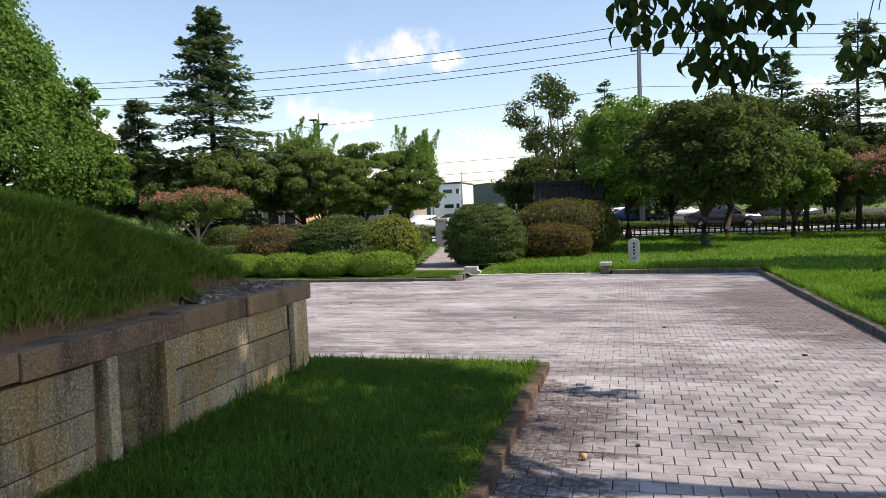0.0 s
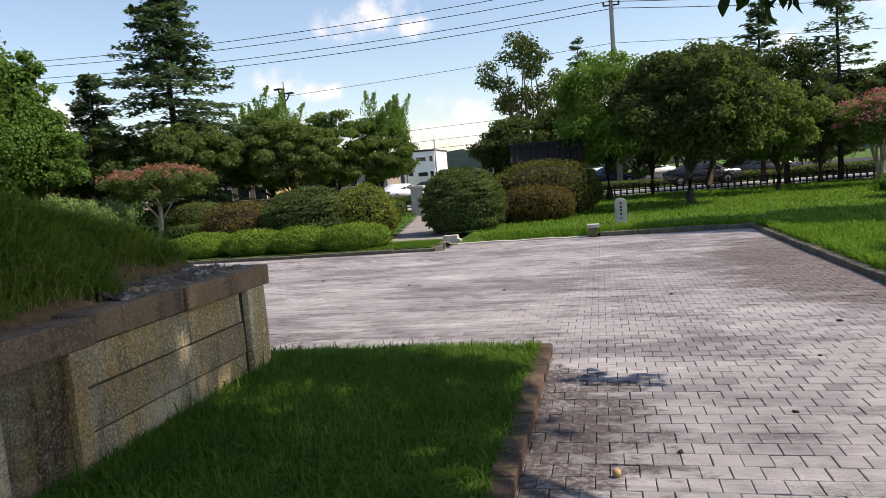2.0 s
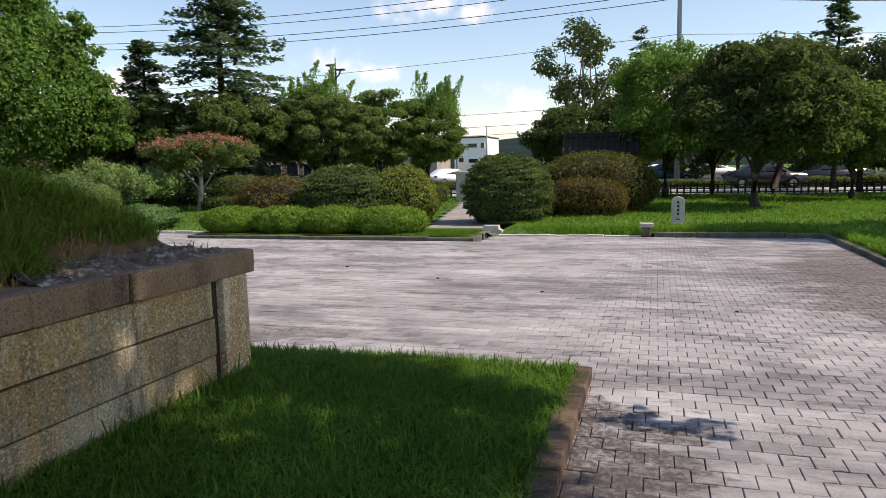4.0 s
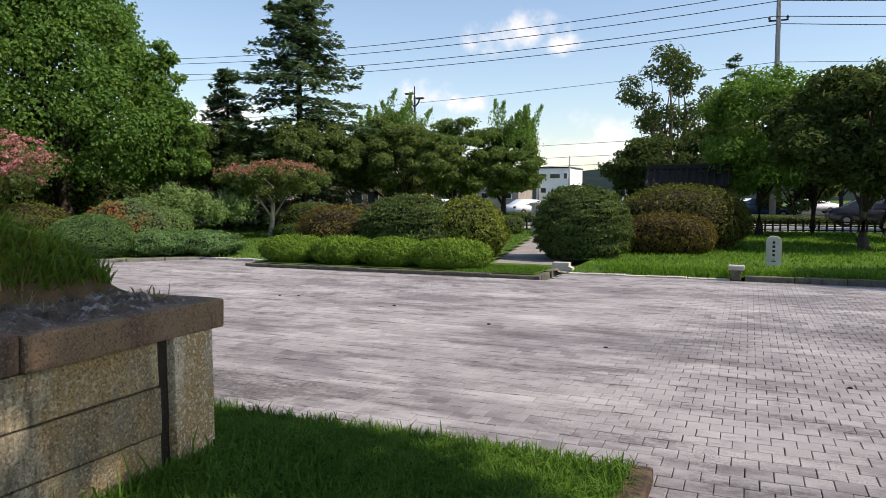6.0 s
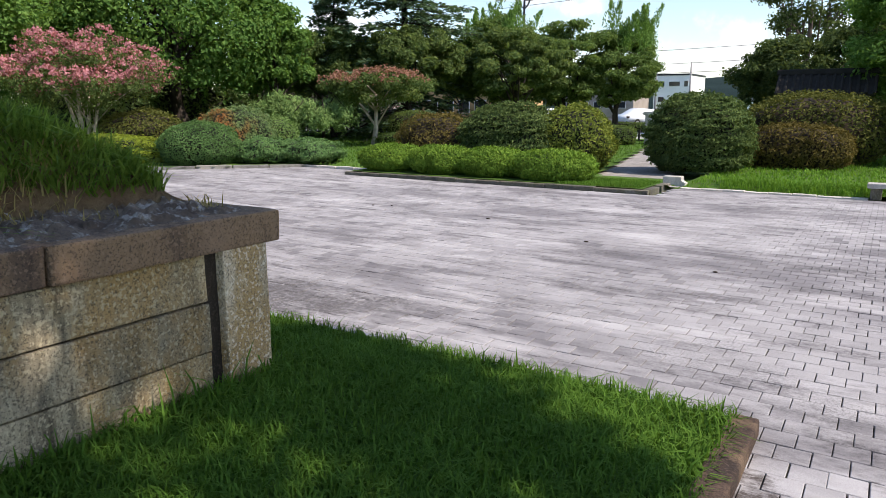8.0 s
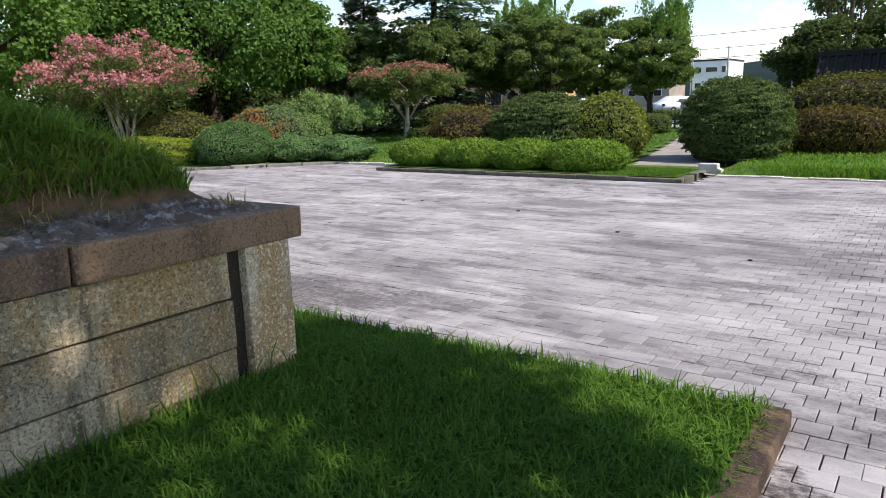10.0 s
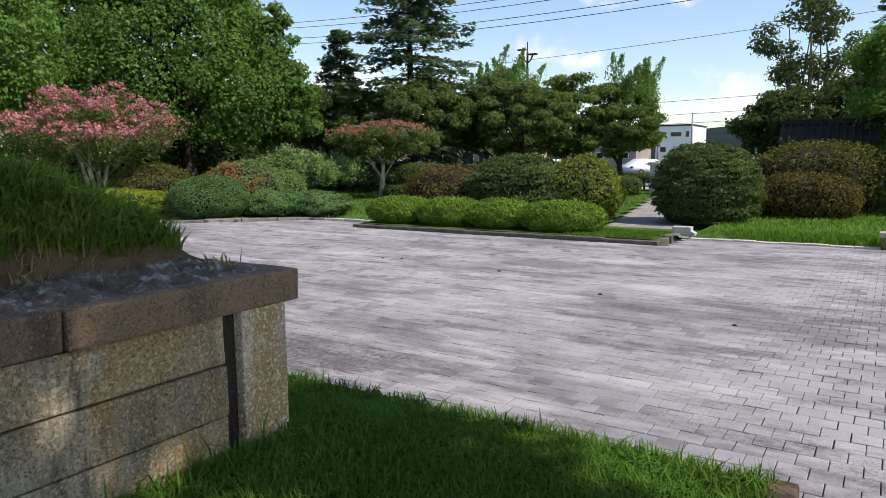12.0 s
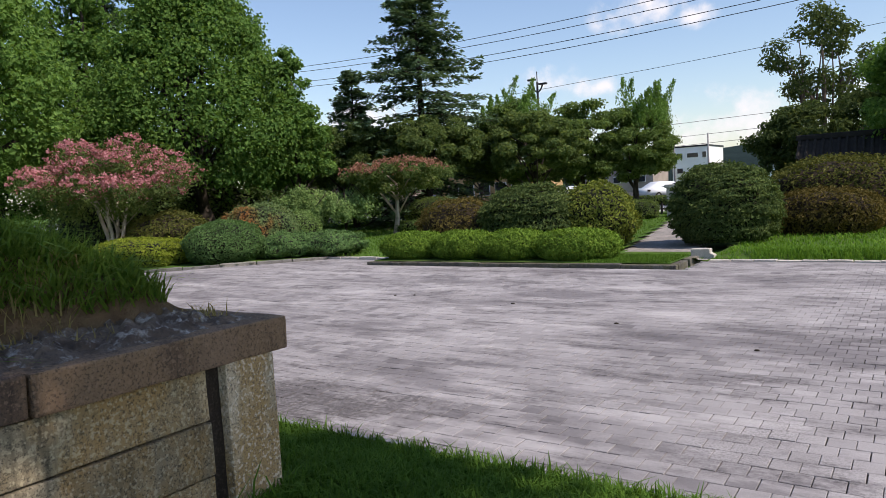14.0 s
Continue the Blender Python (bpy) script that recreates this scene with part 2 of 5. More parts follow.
M_PAVE = paving("pale_concrete_paver")
M_SAND = soil("joint_sand", (0.10, 0.085, 0.075), (0.06, 0.05, 0.045), (0.05, 0.055, 0.03))
M_PALESAND = soil("pale_joint_sand", (0.24, 0.22, 0.205), (0.17, 0.155, 0.145), (0.11, 0.10, 0.095), 0.8)
M_LAWN = soil("lawn_soil", (0.06, 0.12, 0.02), (0.08, 0.15, 0.025), (0.06, 0.075, 0.025), 0.35)
M_MOUND = soil("mound_soil", (0.23, 0.135, 0.075), (0.15, 0.105, 0.055), (0.10, 0.062, 0.036), 1.2)
M_WALL = stone("weathered_granite", (0.39, 0.335, 0.235), (0.225, 0.185, 0.125), (0.048, 0.042, 0.034), (0.36, 0.235, 0.1), grain=88, stain=0.9)
M_POST = stone("paler_granite", (0.54, 0.50, 0.43), (0.40, 0.35, 0.28), (0.09, 0.08, 0.065), (0.40, 0.26, 0.11), grain=88, stain=0.6)
M_CAP = stone("dark_capstone", (0.215, 0.145, 0.1), (0.105, 0.072, 0.054), (0.055, 0.044, 0.036), (0.29, 0.19, 0.115), grain=90)
# Joint by the corner post: grime and the groove's shade in one colour.
M_GROOVE = stone("dark_groove_and_grime", (0.05, 0.038, 0.03), (0.03, 0.024, 0.02), (0.02, 0.017, 0.015), None)
M_LICHEN = crusted("lichened_rock")
M_KERB_R = stone("stained_kerb", (0.075, 0.05, 0.039), (0.036, 0.026, 0.022), (0.026, 0.021, 0.019), (0.15, 0.105, 0.07), scale=1.6)
# Edging along the grass bed, with its bluish shade put into the colour.
M_EDGE = stone("bluish_shade_edging", (0.27, 0.29, 0.33), (0.18, 0.19, 0.22), (0.11, 0.11, 0.12), None)
M_KERB_D = stone("dark_grey_kerb", (0.17, 0.16, 0.14), (0.075, 0.07, 0.062), (0.05, 0.05, 0.048), (0.13, 0.125, 0.075), scale=1.8)
M_KERB_G = stone("grey_kerb", (0.27, 0.26, 0.245), (0.13, 0.125, 0.12), (0.07, 0.07, 0.07), None)
M_PALE = stone("pale_granite", (0.56, 0.54, 0.50), (0.44, 0.42, 0.39), (0.26, 0.25, 0.24), None, grain=160, stain=0.35)
M_PATH = soil("path_concrete", (0.34, 0.31, 0.285), (0.26, 0.24, 0.22), (0.16, 0.15, 0.14), 0.9)
M_ROAD = soil("pale_road", (0.36, 0.35, 0.33), (0.30, 0.29, 0.28), (0.25, 0.24, 0.23), 0.2)
M_ASPH = soil("asphalt", (0.055, 0.055, 0.056), (0.045, 0.045, 0.046), (0.07, 0.07, 0.07), 0.3)
M_BARK = bark("grey_bark", (0.13, 0.105, 0.085))
M_BARK_D = bark("dark_bark", (0.07, 0.055, 0.045))
M_BARK_P = bark("peeling_pale_bark", (0.54, 0.45, 0.36))
# Near-black colour stands for the shade inside clipped shrubs; the brown also for litter.
M_CORE = plain("shaded_core", (0.02, 0.022, 0.012), 0.95, vary=0.4)
M_CORE_LITTER = plain("shaded_core_and_litter_brown", (0.035, 0.025, 0.015), 0.95, vary=0.4)

F_GRASS = foliage("grass_blades", (0.061, 0.135, 0.018), (0.138, 0.25, 0.039), 0.35, rough=0.45)
F_GRASS2 = foliage("mound_grass", (0.11, 0.2, 0.034), (0.26, 0.36, 0.072), 0.42, rough=0.5)
F_STRAW = foliage("dry_grass", (0.286, 0.221, 0.091), (0.468, 0.377, 0.169), 0.3)
F_SPRUCE = foliage("spruce_needles", (0.063, 0.118, 0.068), (0.167, 0.241, 0.132), 0.28, rough=0.6)
F_DARK = foliage("dark_leaves", (0.080, 0.131, 0.045), (0.200, 0.257, 0.090), 0.5)
F_DEEP = foliage("glossy_cherry_leaves", (0.045, 0.076, 0.029), (0.138, 0.180, 0.065), 0.42, rough=0.6)
F_LAWN = foliage("sunlit_lawn_blades", (0.085, 0.19, 0.022), (0.185, 0.33, 0.048), 0.4)
F_MID = foliage("mid_green_leaves", (0.092, 0.151, 0.046), (0.201, 0.283, 0.092), 0.48)
F_LIGHT = foliage("light_green_leaves", (0.102, 0.200, 0.046), (0.212, 0.345, 0.090), 0.48)
F_GINKGO = foliage("ginkgo_leaves", (0.07, 0.15, 0.036), (0.175, 0.29, 0.07), 0.44)
F_PINK = foliage("pink_blossom", (0.40, 0.15, 0.17), (0.62, 0.31, 0.33), 0.3)
F_PINK2 = foliage("faded_blossom", (0.28, 0.14, 0.1), (0.4, 0.22, 0.16), 0.3)
F_HEDGE = foliage("box_hedge_leaves", (0.085, 0.168, 0.022), (0.205, 0.31, 0.045), 0.3)
F_LIME = foliage("lime_hedge_leaves", (0.183, 0.247, 0.029), (0.333, 0.377, 0.057), 0.35)
F_YEW = foliage("yew_needles", (0.056, 0.096, 0.033), (0.165, 0.215, 0.07), 0.2)
F_BROWN = foliage("bronze_shrub_leaves", (0.085, 0.074, 0.023), (0.182, 0.142, 0.044), 0.25)
F_OLIVE = foliage("olive_shrub_leaves", (0.065, 0.083, 0.022), (0.165, 0.161, 0.042), 0.25)
F_GOLD = foliage("golden_shrub_leaves", (0.110, 0.150, 0.031), (0.266, 0.300, 0.058), 0.25)
F_BLUE = foliage("blue_juniper_needles", (0.068, 0.135, 0.045), (0.152, 0.254, 0.086), 0.2)
F_PATCH = foliage("juniper_with_dead_patch", (0.071, 0.120, 0.048), (0.156, 0.215, 0.080), 0.2, patch=(0.26, 0.10, 0.035), patch_scale=0.8)
F_WEEP = foliage("grey_green_juniper", (0.114, 0.199, 0.058), (0.257, 0.360, 0.126), 0.25)
F_OVER = foliage("overhanging_leaves", (0.022, 0.045, 0.013), (0.044, 0.08, 0.022), 0.2, rough=0.35)
F_FAR = foliage("far_woods", (0.023, 0.035, 0.02), (0.045, 0.06, 0.033), 0.1)
M_DARKWOOD = plain("dark_fence_timber", (0.035, 0.028, 0.024), 0.7)
M_WHITE = plain("white_paint", (0.78, 0.78, 0.76), 0.5, vary=0.06)
M_BLACK = plain("black_metal", (0.02, 0.02, 0.022), 0.5)
M_TILE = plain("grey_roof_tile", (0.034, 0.031, 0.028), 0.9, spec=0.1)
M_PLASTER = plain("pale_plaster", (0.84, 0.83, 0.80), 0.8, vary=0.08, scale=0.5)
M_CONC = plain("pole_concrete", (0.30, 0.29, 0.28), 0.8)
M_GLASS = plain("dark_glass", (0.02, 0.024, 0.03), 0.08, spec=0.6)
M_CARW = plain("white_car_paint", (0.75, 0.76, 0.77), 0.22, vary=0.03, spec=0.6)
M_CARK = plain("black_car_paint", (0.02, 0.02, 0.024), 0.2, vary=0.03, spec=0.6)
M_CARB = plain("blue_car_paint", (0.06, 0.12, 0.22), 0.22, vary=0.03, spec=0.6)
M_TYRE = plain("tyre_rubber", (0.02, 0.02, 0.02), 0.8)
M_RIM = plain("alloy_rim", (0.5, 0.5, 0.51), 0.3, 0.9)
M_HILL = soil("wooded_hill", (0.011, 0.022, 0.02), (0.008, 0.017, 0.016), (0.014, 0.026, 0.022), 0.02)
M_INK = plain("engraved_ink", (0.03, 0.03, 0.03), 0.8)
M_SHED = plain("weathered_shed_wall", (0.36, 0.30, 0.26), 0.8, vary=0.25, scale=0.4)
M_CAMEL = plain("ochre_awning", (0.45, 0.3, 0.14), 0.7)

# ---- building blocks ----


def mesh_np(name, verts, faces, mat, smooth=False):
    """A mesh from an array of corners and an array of faces that all have the same number of corners."""
    me = bpy.data.meshes.new(name)
    verts, faces = np.asarray(verts, np.float32).reshape(-1, 3), np.asarray(faces, np.int32)
    k = faces.shape[1]
    me.vertices.add(len(verts))
    me.vertices.foreach_set("co", verts.ravel())
    me.loops.add(faces.size)
    me.loops.foreach_set("vertex_index", faces.ravel())
    me.polygons.add(len(faces))
    me.polygons.foreach_set("loop_start", np.arange(0, faces.size, k, dtype=np.int32))
    me.polygons.foreach_set("use_smooth", np.full(len(faces), smooth))
    me.update(calc_edges=True)
    me.materials.append(mat)
    return me


def child(name, me, parent, label=""):
    ob = new(name, me)
    if parent is not None:
        ob.parent = parent
    return tagged(ob, label) if label else ob


def part(name, bm, mat, parent, label="", smooth=False):
    me = bpy.data.meshes.new(name)
    if smooth:
        for f in bm.faces:
            f.smooth = True
    bm.to_mesh(me)
    bm.free()
    me.materials.append(mat)
    return child(name, me, parent, label)


def thing(name, label, category, at=(0, 0, 0), group="", kind=""):
    ob = new(name)
    ob.empty_display_size = 0.2
    ob.location = at
    return tagged(ob, label, category, group, kind)


def box(x0, y0, z0, x1, y1, z1, bevel=0.0, rough=0.0, seed=0):
    bm = bmesh.new()
    bmesh.ops.create_cube(bm, size=1)
    bmesh.ops.scale(bm, vec=(x1 - x0, y1 - y0, z1 - z0), verts=bm.verts)
    bmesh.ops.translate(bm, vec=((x0 + x1) / 2, (y0 + y1) / 2, (z0 + z1) / 2), verts=bm.verts)
    if rough:
        bmesh.ops.subdivide_edges(bm, edges=bm.edges, cuts=4, use_grid_fill=True)
    if bevel:
        sharp = [e for e in bm.edges if len(e.link_faces) == 2 and e.calc_face_angle(0) > 0.5]
        bmesh.ops.bevel(bm, geom=sharp, offset=bevel, segments=2, affect="EDGES", profile=0.6)
    if rough:
        for v in bm.verts:
            v.co += noise.noise_vector(v.co * 5 + Vector((seed, 0, 0))) * rough
    return bm


def tube(bm, pts, radii, sides=7):
    """A tapered, bent round bar through points."""
    rings = []
    for i, p in enumerate(pts):
        p = Vector(p)
        a = Vector(pts[min(i + 1, len(pts) - 1)]) - Vector(pts[max(i - 1, 0)])
        q = a.to_track_quat("Z", "Y")
        rings.append([bm.verts.new(p + q @ Vector((math.cos(6.2832 * k / sides) * radii[i], math.sin(6.2832 * k / sides) * radii[i], 0))) for k in range(sides)])
    for a, b in zip(rings, rings[1:]):
        for k in range(sides):
            bm.faces.new((a[k], a[(k + 1) % sides], b[(k + 1) % sides], b[k]))
    bm.faces.new(rings[-1])
    bm.faces.new(list(reversed(rings[0])))
    return bm


def unit(v):
    return v / np.maximum(np.linalg.norm(v, axis=-1, keepdims=True), 1e-9)


def leaves(rng, P, N, size, width=0.5, hang=0.0, mat=None, name="crown", fold=0.18):
    """Many small folded leaves at P, facing roughly along N; hang pulls their tips down."""
    n = len(P)
    N = unit(N + rng.normal(0, 0.45, (n, 3)))
    T = unit(np.cross(N, rng.normal(0, 1, (n, 3))))
    T = unit(T + np.array([0, 0, -hang]))
    B = unit(np.cross(N, T))
    N = np.cross(T, B)
    s = (size * rng.uniform(0.6, 1.3, n))[:, None]
    w = s * width
    v = np.stack([P - T * s * 0.5, P + B * w * 0.5 + N * s * fold, P + T * s * 0.5, P - B * w * 0.5 + N * s * fold], 1)
    return mesh_np(name, v, np.arange(4 * n).reshape(n, 4), mat)


def blades(rng, P, height, width, mat, name, lean=0.35, up=None):
    """Grass: bent two-piece blades standing at P."""
    n = len(P)
    a = rng.uniform(0, 6.2832, n)
    d = np.stack([np.cos(a), np.sin(a), np.zeros(n)], 1)
    s = np.stack([-np.sin(a), np.cos(a), np.zeros(n)], 1)
    h = (height * rng.uniform(0.45, 1.25, n))[:, None]
    w = (width * rng.uniform(0.7, 1.3, n))[:, None]
    k = rng.uniform(0.1, 1.0, n)[:, None] * lean
    z = np.array([0, 0, 1.0])
    mid, tip = P + z * h * 0.55 + d * h * k * 0.35, P + z * h * (1 - 0.35 * k) + d * h * k * 1.1
    v = np.stack([P - s * w, P + s * w, mid - s * w * 0.8, mid + s * w * 0.8, tip - s * w * 0.12, tip + s * w * 0.12], 1)
    f = (np.arange(n)[:, None, None] * 6 + np.array([[0, 1, 3, 2], [2, 3, 5, 4]])).reshape(-1, 4)
    return mesh_np(name, v, f, mat)


def sphere_dirs(rng, n):
    return unit(rng.normal(0, 1, (n, 3)))


def shrub(name, label, at, r, mat, n, leaf, width=0.45, power=2.4, lumps=0.08, seed=1, core=M_CORE, hang=0.0, flat=0.0, shag=0.03, group="", category="shrub", low=0.0, layers=0.0, pads=0):
    """A clipped shrub: a solid core coloured dark as the shade inside, and a skin of many small leaves. r: half sizes
    and full height.
    """
    rng = np.random.default_rng(seed)
    root = thing(name, label, category, at, group)
    a, b, h = r

    def skin(D):
        # superellipsoid standing on the ground
        q = (np.abs(D[:, 0]) ** power + np.abs(D[:, 1]) ** power + np.abs(D[:, 2]) ** power) ** (-1 / power)
        p = D * q[:, None]
        lump = np.array([noise.noise(Vector(d) * 2.6 + Vector((seed * 3.1, 0, 0))) for d in D[:, :3]])
        p = p * (1 + lumps * lump * 2)[:, None]
        if layers:
            wob = np.array([noise.noise(Vector(d) * 3.0 + Vector((9, seed, 0))) for d in D])
            p = p * (1 + layers * np.sin(p[:, 2] * 17 + wob * 7))[:, None]
        z = h * (0.46 + 0.54 * p[:, 2]) if low == 0 else h * (low + (1 - low) * np.maximum(p[:, 2], -0.2))
        return np.stack([p[:, 0] * a, p[:, 1] * b, np.maximum(z, 0.02)], 1)

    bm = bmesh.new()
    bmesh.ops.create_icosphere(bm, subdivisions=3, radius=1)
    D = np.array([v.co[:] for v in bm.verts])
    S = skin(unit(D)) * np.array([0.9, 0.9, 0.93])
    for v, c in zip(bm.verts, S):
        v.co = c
    part("core", bm, core, root, "solid core in the dark colour of inner shade", True)
    D = sphere_dirs(rng, n)
    D = D[D[:, 2] > -0.75]
    P = skin(D) * (1 + rng.normal(0, shag, (len(D), 1)) - 0.015)
    P[:, 2] = np.maximum(P[:, 2], 0.03)
    N = unit(D / np.array([a, b, h * 0.6]) + np.array([0, 0, 0.35]))
    if pads:
        # flat tiers of sprays that shade the gaps under them
        q = sphere_dirs(rng, pads * 2)
        q = q[q[:, 2] > -0.6][:pads]
        c, k = skin(q), rng.integers(0, len(q), len(P))
        ang, rad = rng.uniform(0, 6.2832, len(P)), np.sqrt(rng.random(len(P)))
        size = (0.12 + 0.08 * rng.random(len(q)))[k] * a
        flush, P0, N0 = rng.random(len(P)) < 0.45, P, N
        out = unit(q * np.array([1, 1, 0.3]))[k]
        side = unit(np.cross(out, np.array([0, 0, 1.0])))
        P = c[k] + side * (np.cos(ang) * rad * size * 1.5)[:, None] + out * (np.sin(ang) * rad * size * 0.8)[:, None]
        P[:, 2] += size * 0.28 * (1 - rad ** 2) - size * 0.12 + rng.normal(0, 0.012, len(P))
        P[:, 2] = np.maximum(P[:, 2], 0.05)
        N = unit(out * (0.35 + 0.8 * rad)[:, None] + np.array([0, 0, 0.8]))
        P[flush], N[flush] = P0[flush] * 0.98, N0[flush]
    # sprigs that stick out past the clipped face
    child("foliage", leaves(rng, P, N, leaf, width, hang, mat, "foliage"), root)
    return root


def clumps(rng, n, centre, r, hollow=0.35, size=(0.28, 0.5), taper=0.0, cone=False):
    """Leaf clump centres filling an uneven crown. taper: how far it narrows to the top."""
    c = []
    while cone and len(c) < n:
        t = 1 - rng.random() ** 0.55
        a, q = rng.uniform(0, 6.2832), rng.uniform(hollow, 1) * ((1 - t) ** 1.12 * min(1, 0.62 + t * 2.4) + 0.03)
        c.append(np.array(centre) + np.array([math.cos(a) * q * r[0] * 1.2, math.sin(a) * q * r[1] * 1.2, (2 * t - 1) * r[2] * 1.15]))
    while len(c) < n:
        d = rng.uniform(-1, 1, 3)
        m = np.linalg.norm(d)
        if m > 1 or m < hollow:
            continue
        k = 1 - taper * (d[2] * 0.5 + 0.5)
        c.append(np.array(centre) + d * np.array([r[0] * k, r[1] * k, r[2]]))
    return np.array(c), rng.uniform(*size, n) * min(r[0], r[2])


def crown_mesh(rng, C, R, n, leaf, mat, width=0.55, hang=0.0, squash=0.7, name="crown"):
    k = rng.choice(len(C), n, p=R**2 / (R**2).sum())
    D = sphere_dirs(rng, n)
    rad = R[k] * rng.uniform(0.3, 1, n) ** 0.5 * rng.uniform(0.75, 1.35, n)
    P = C[k] + D * rad[:, None] * np.array([1, 1, squash])
    return leaves(rng, P, unit(D + np.array([0, 0, 0.6])), leaf, width, hang, mat, name)


def stems_of(rng, root, h, r, targets, mat, lean=(0, 0), sides=8, stems=1, spread=0.0):
    """The trunk, or each of several stems, with its limbs."""
    for s in range(stems):
        bm = bmesh.new()
        a = 6.2832 * s / stems + 0.7
        ox, oy = math.cos(a) * spread, math.sin(a) * spread
        foot = 0.12 if stems > 1 else 0
        pts = [(ox * (t + foot) + lean[0] * t + rng.normal(0, r * 0.35) * (t > 0), oy * (t + foot) + lean[1] * t + rng.normal(0, r * 0.35) * (t > 0), h * t - 0.05) for t in (0, 0.12, 0.4, 0.7, 1)]
        tube(bm, pts, [r * 1.35, r * 1.05, r * 0.9, r * 0.75, r * 0.55], sides)
        for n, c in enumerate(targets[s::stems]):
            i = 2 + n % 3
            p = Vector(pts[i])
            q = Vector(c)
            m = p.lerp(q, 0.5) + Vector((rng.normal(0, 0.1), rng.normal(0, 0.1), abs(q.z - p.z) * 0.12))
            lb = bmesh.new()
            tube(lb, [p, m, q], [r * 0.42, r * 0.24, r * 0.07], 5)
            part("limb", lb, mat, root, "", True)
        part("stem" if stems > 1 else "trunk", bm, mat, root, "", True)


def broadleaf(name, label, at, height, radius, mat, n, leaf, clear=1.4, trunk=0.13, seed=1, nclump=26, barkmat=None, hang=0.0, size=(0.2, 0.4),
              hollow=0.5, taper=0.2, stems=1, spread=0.0, lean=(0, 0), squash=0.7, width=0.55, extra=None, ry=None, cone=False):
    rng = np.random.default_rng(seed)
    root = thing(name, label, "tree", at)
    rz = (height - clear) / 2
    n, nclump = int(n * 1.5), int(nclump * 3.2)
    size = (size[0] * 0.72, size[1] * 0.78)
    C, R = clumps(rng, nclump, (lean[0], lean[1], clear + rz), (radius * 0.8, (ry or radius) * 0.8, rz * 0.85), hollow, size, taper, cone)
    stems_of(rng, root, clear + rz * 0.7, trunk, list(C[:14]), barkmat or M_BARK_D, lean, 8, stems, spread)
    child("crown", crown_mesh(rng, C, R, n, leaf, mat, width, hang, squash), root)
    if extra:
        extra(rng, root, C, R)
    return root


def conifer(name, label, at, height, radius, mat, seed=1, clear=0.8, whorl=0.42, per=7, droop=0.25, sprays=26, leaf=0.34, power=0.85, trunk=0.2, gap=0.12):
    """Whorls of spreading boughs with flat needle sprays."""
    rng = np.random.default_rng(seed)
    root = thing(name, label, "tree", at)
    bm = bmesh.new()
    tube(bm, [(0, 0, -0.05), (0.03, 0, height * 0.35), (-0.02, 0.02, height * 0.7), (0, 0, height)], [trunk, trunk * 0.75, trunk * 0.4, 0.02], 8)
    P, N, T = [], [], []
    z = clear
    while z < height - 0.15:
        f = 1 - (z - clear) / (height - clear)
        L = radius * f**power
        for k in range(per):
            if rng.random() < gap:
                continue
            a = rng.uniform(0, 6.2832)
            l = L * rng.uniform(0.6, 1.15) + 0.12
            up = (0.35 - f * 0.5) * rng.uniform(0.6, 1.3)
            d = np.array([math.cos(a), math.sin(a), 0])
            z0 = z + rng.uniform(-0.5, 0.5) * whorl
            pts = [d * l * t + np.array([0, 0, z0 + l * (up * t - droop * t * t + 0.22 * max(0, t - 0.75))]) for t in (0, 0.35, 0.7, 1)]
            tube(bm, [tuple(p) for p in pts], [0.035 * f + 0.008, 0.025 * f + 0.006, 0.012, 0.004], 4)
            m = max(8, int(sprays * 1.9 * (0.25 + 0.75 * l / radius)))
            t = rng.uniform(0.12, 1.04, m)
            side = np.array([-d[1], d[0], 0])
            reach = (l * 0.30 * (1.08 - t) + 0.08) * rng.uniform(-1, 1, m)
            base = np.array([np.array([d[0] * l * u, d[1] * l * u, z0 + l * (up * u - droop * u * u + 0.22 * max(0, u - 0.75))]) for u in t])
            P.append(base + side * reach[:, None] + rng.normal(0, 0.05, (m, 3)) - np.array([0, 0, 1]) * np.abs(reach)[:, None] * 0.25)
            T.append(unit(d + side * np.sign(reach)[:, None] * rng.uniform(0.3, 1.2, (m, 1)) + rng.normal(0, 0.25, (m, 3))))
        z += whorl * (0.55 + 0.45 * f)
    P, T = np.concatenate(P), np.concatenate(T)
    n = len(P)
    N = unit(np.array([0, 0, 1.0]) + rng.normal(0, 0.35, (n, 3)))
    B = unit(np.cross(N, T))
    s = (leaf * 0.68 * rng.uniform(0.6, 1.25, n))[:, None]
    w = s * 0.17
    # each spray is a small fan of three needle bundles
    V = []
    for turn in (-0.55, 0.0, 0.55):
        t2 = unit(T * math.cos(turn) + B * math.sin(turn))
        b2 = unit(np.cross(N, t2))
        V.append(np.stack([P, P + t2 * s * 0.5 + b2 * w, P + t2 * s - N * s * 0.12, P + t2 * s * 0.5 - b2 * w], 1))
    V = np.concatenate(V)
    part("trunk", bm, M_BARK_D, root, "", True)
    child("needles", mesh_np("needles", V, np.arange(4 * len(V)).reshape(-1, 4), mat), root)
    return root


# ---- ground and large structure ----
EDGE_X, END_Y = -0.9, 8.0          # kerb of the grass bed in front of the burial mound
RIGHT_X, BACK_Y, BED_Y = 2.76, 18.41, 17.07


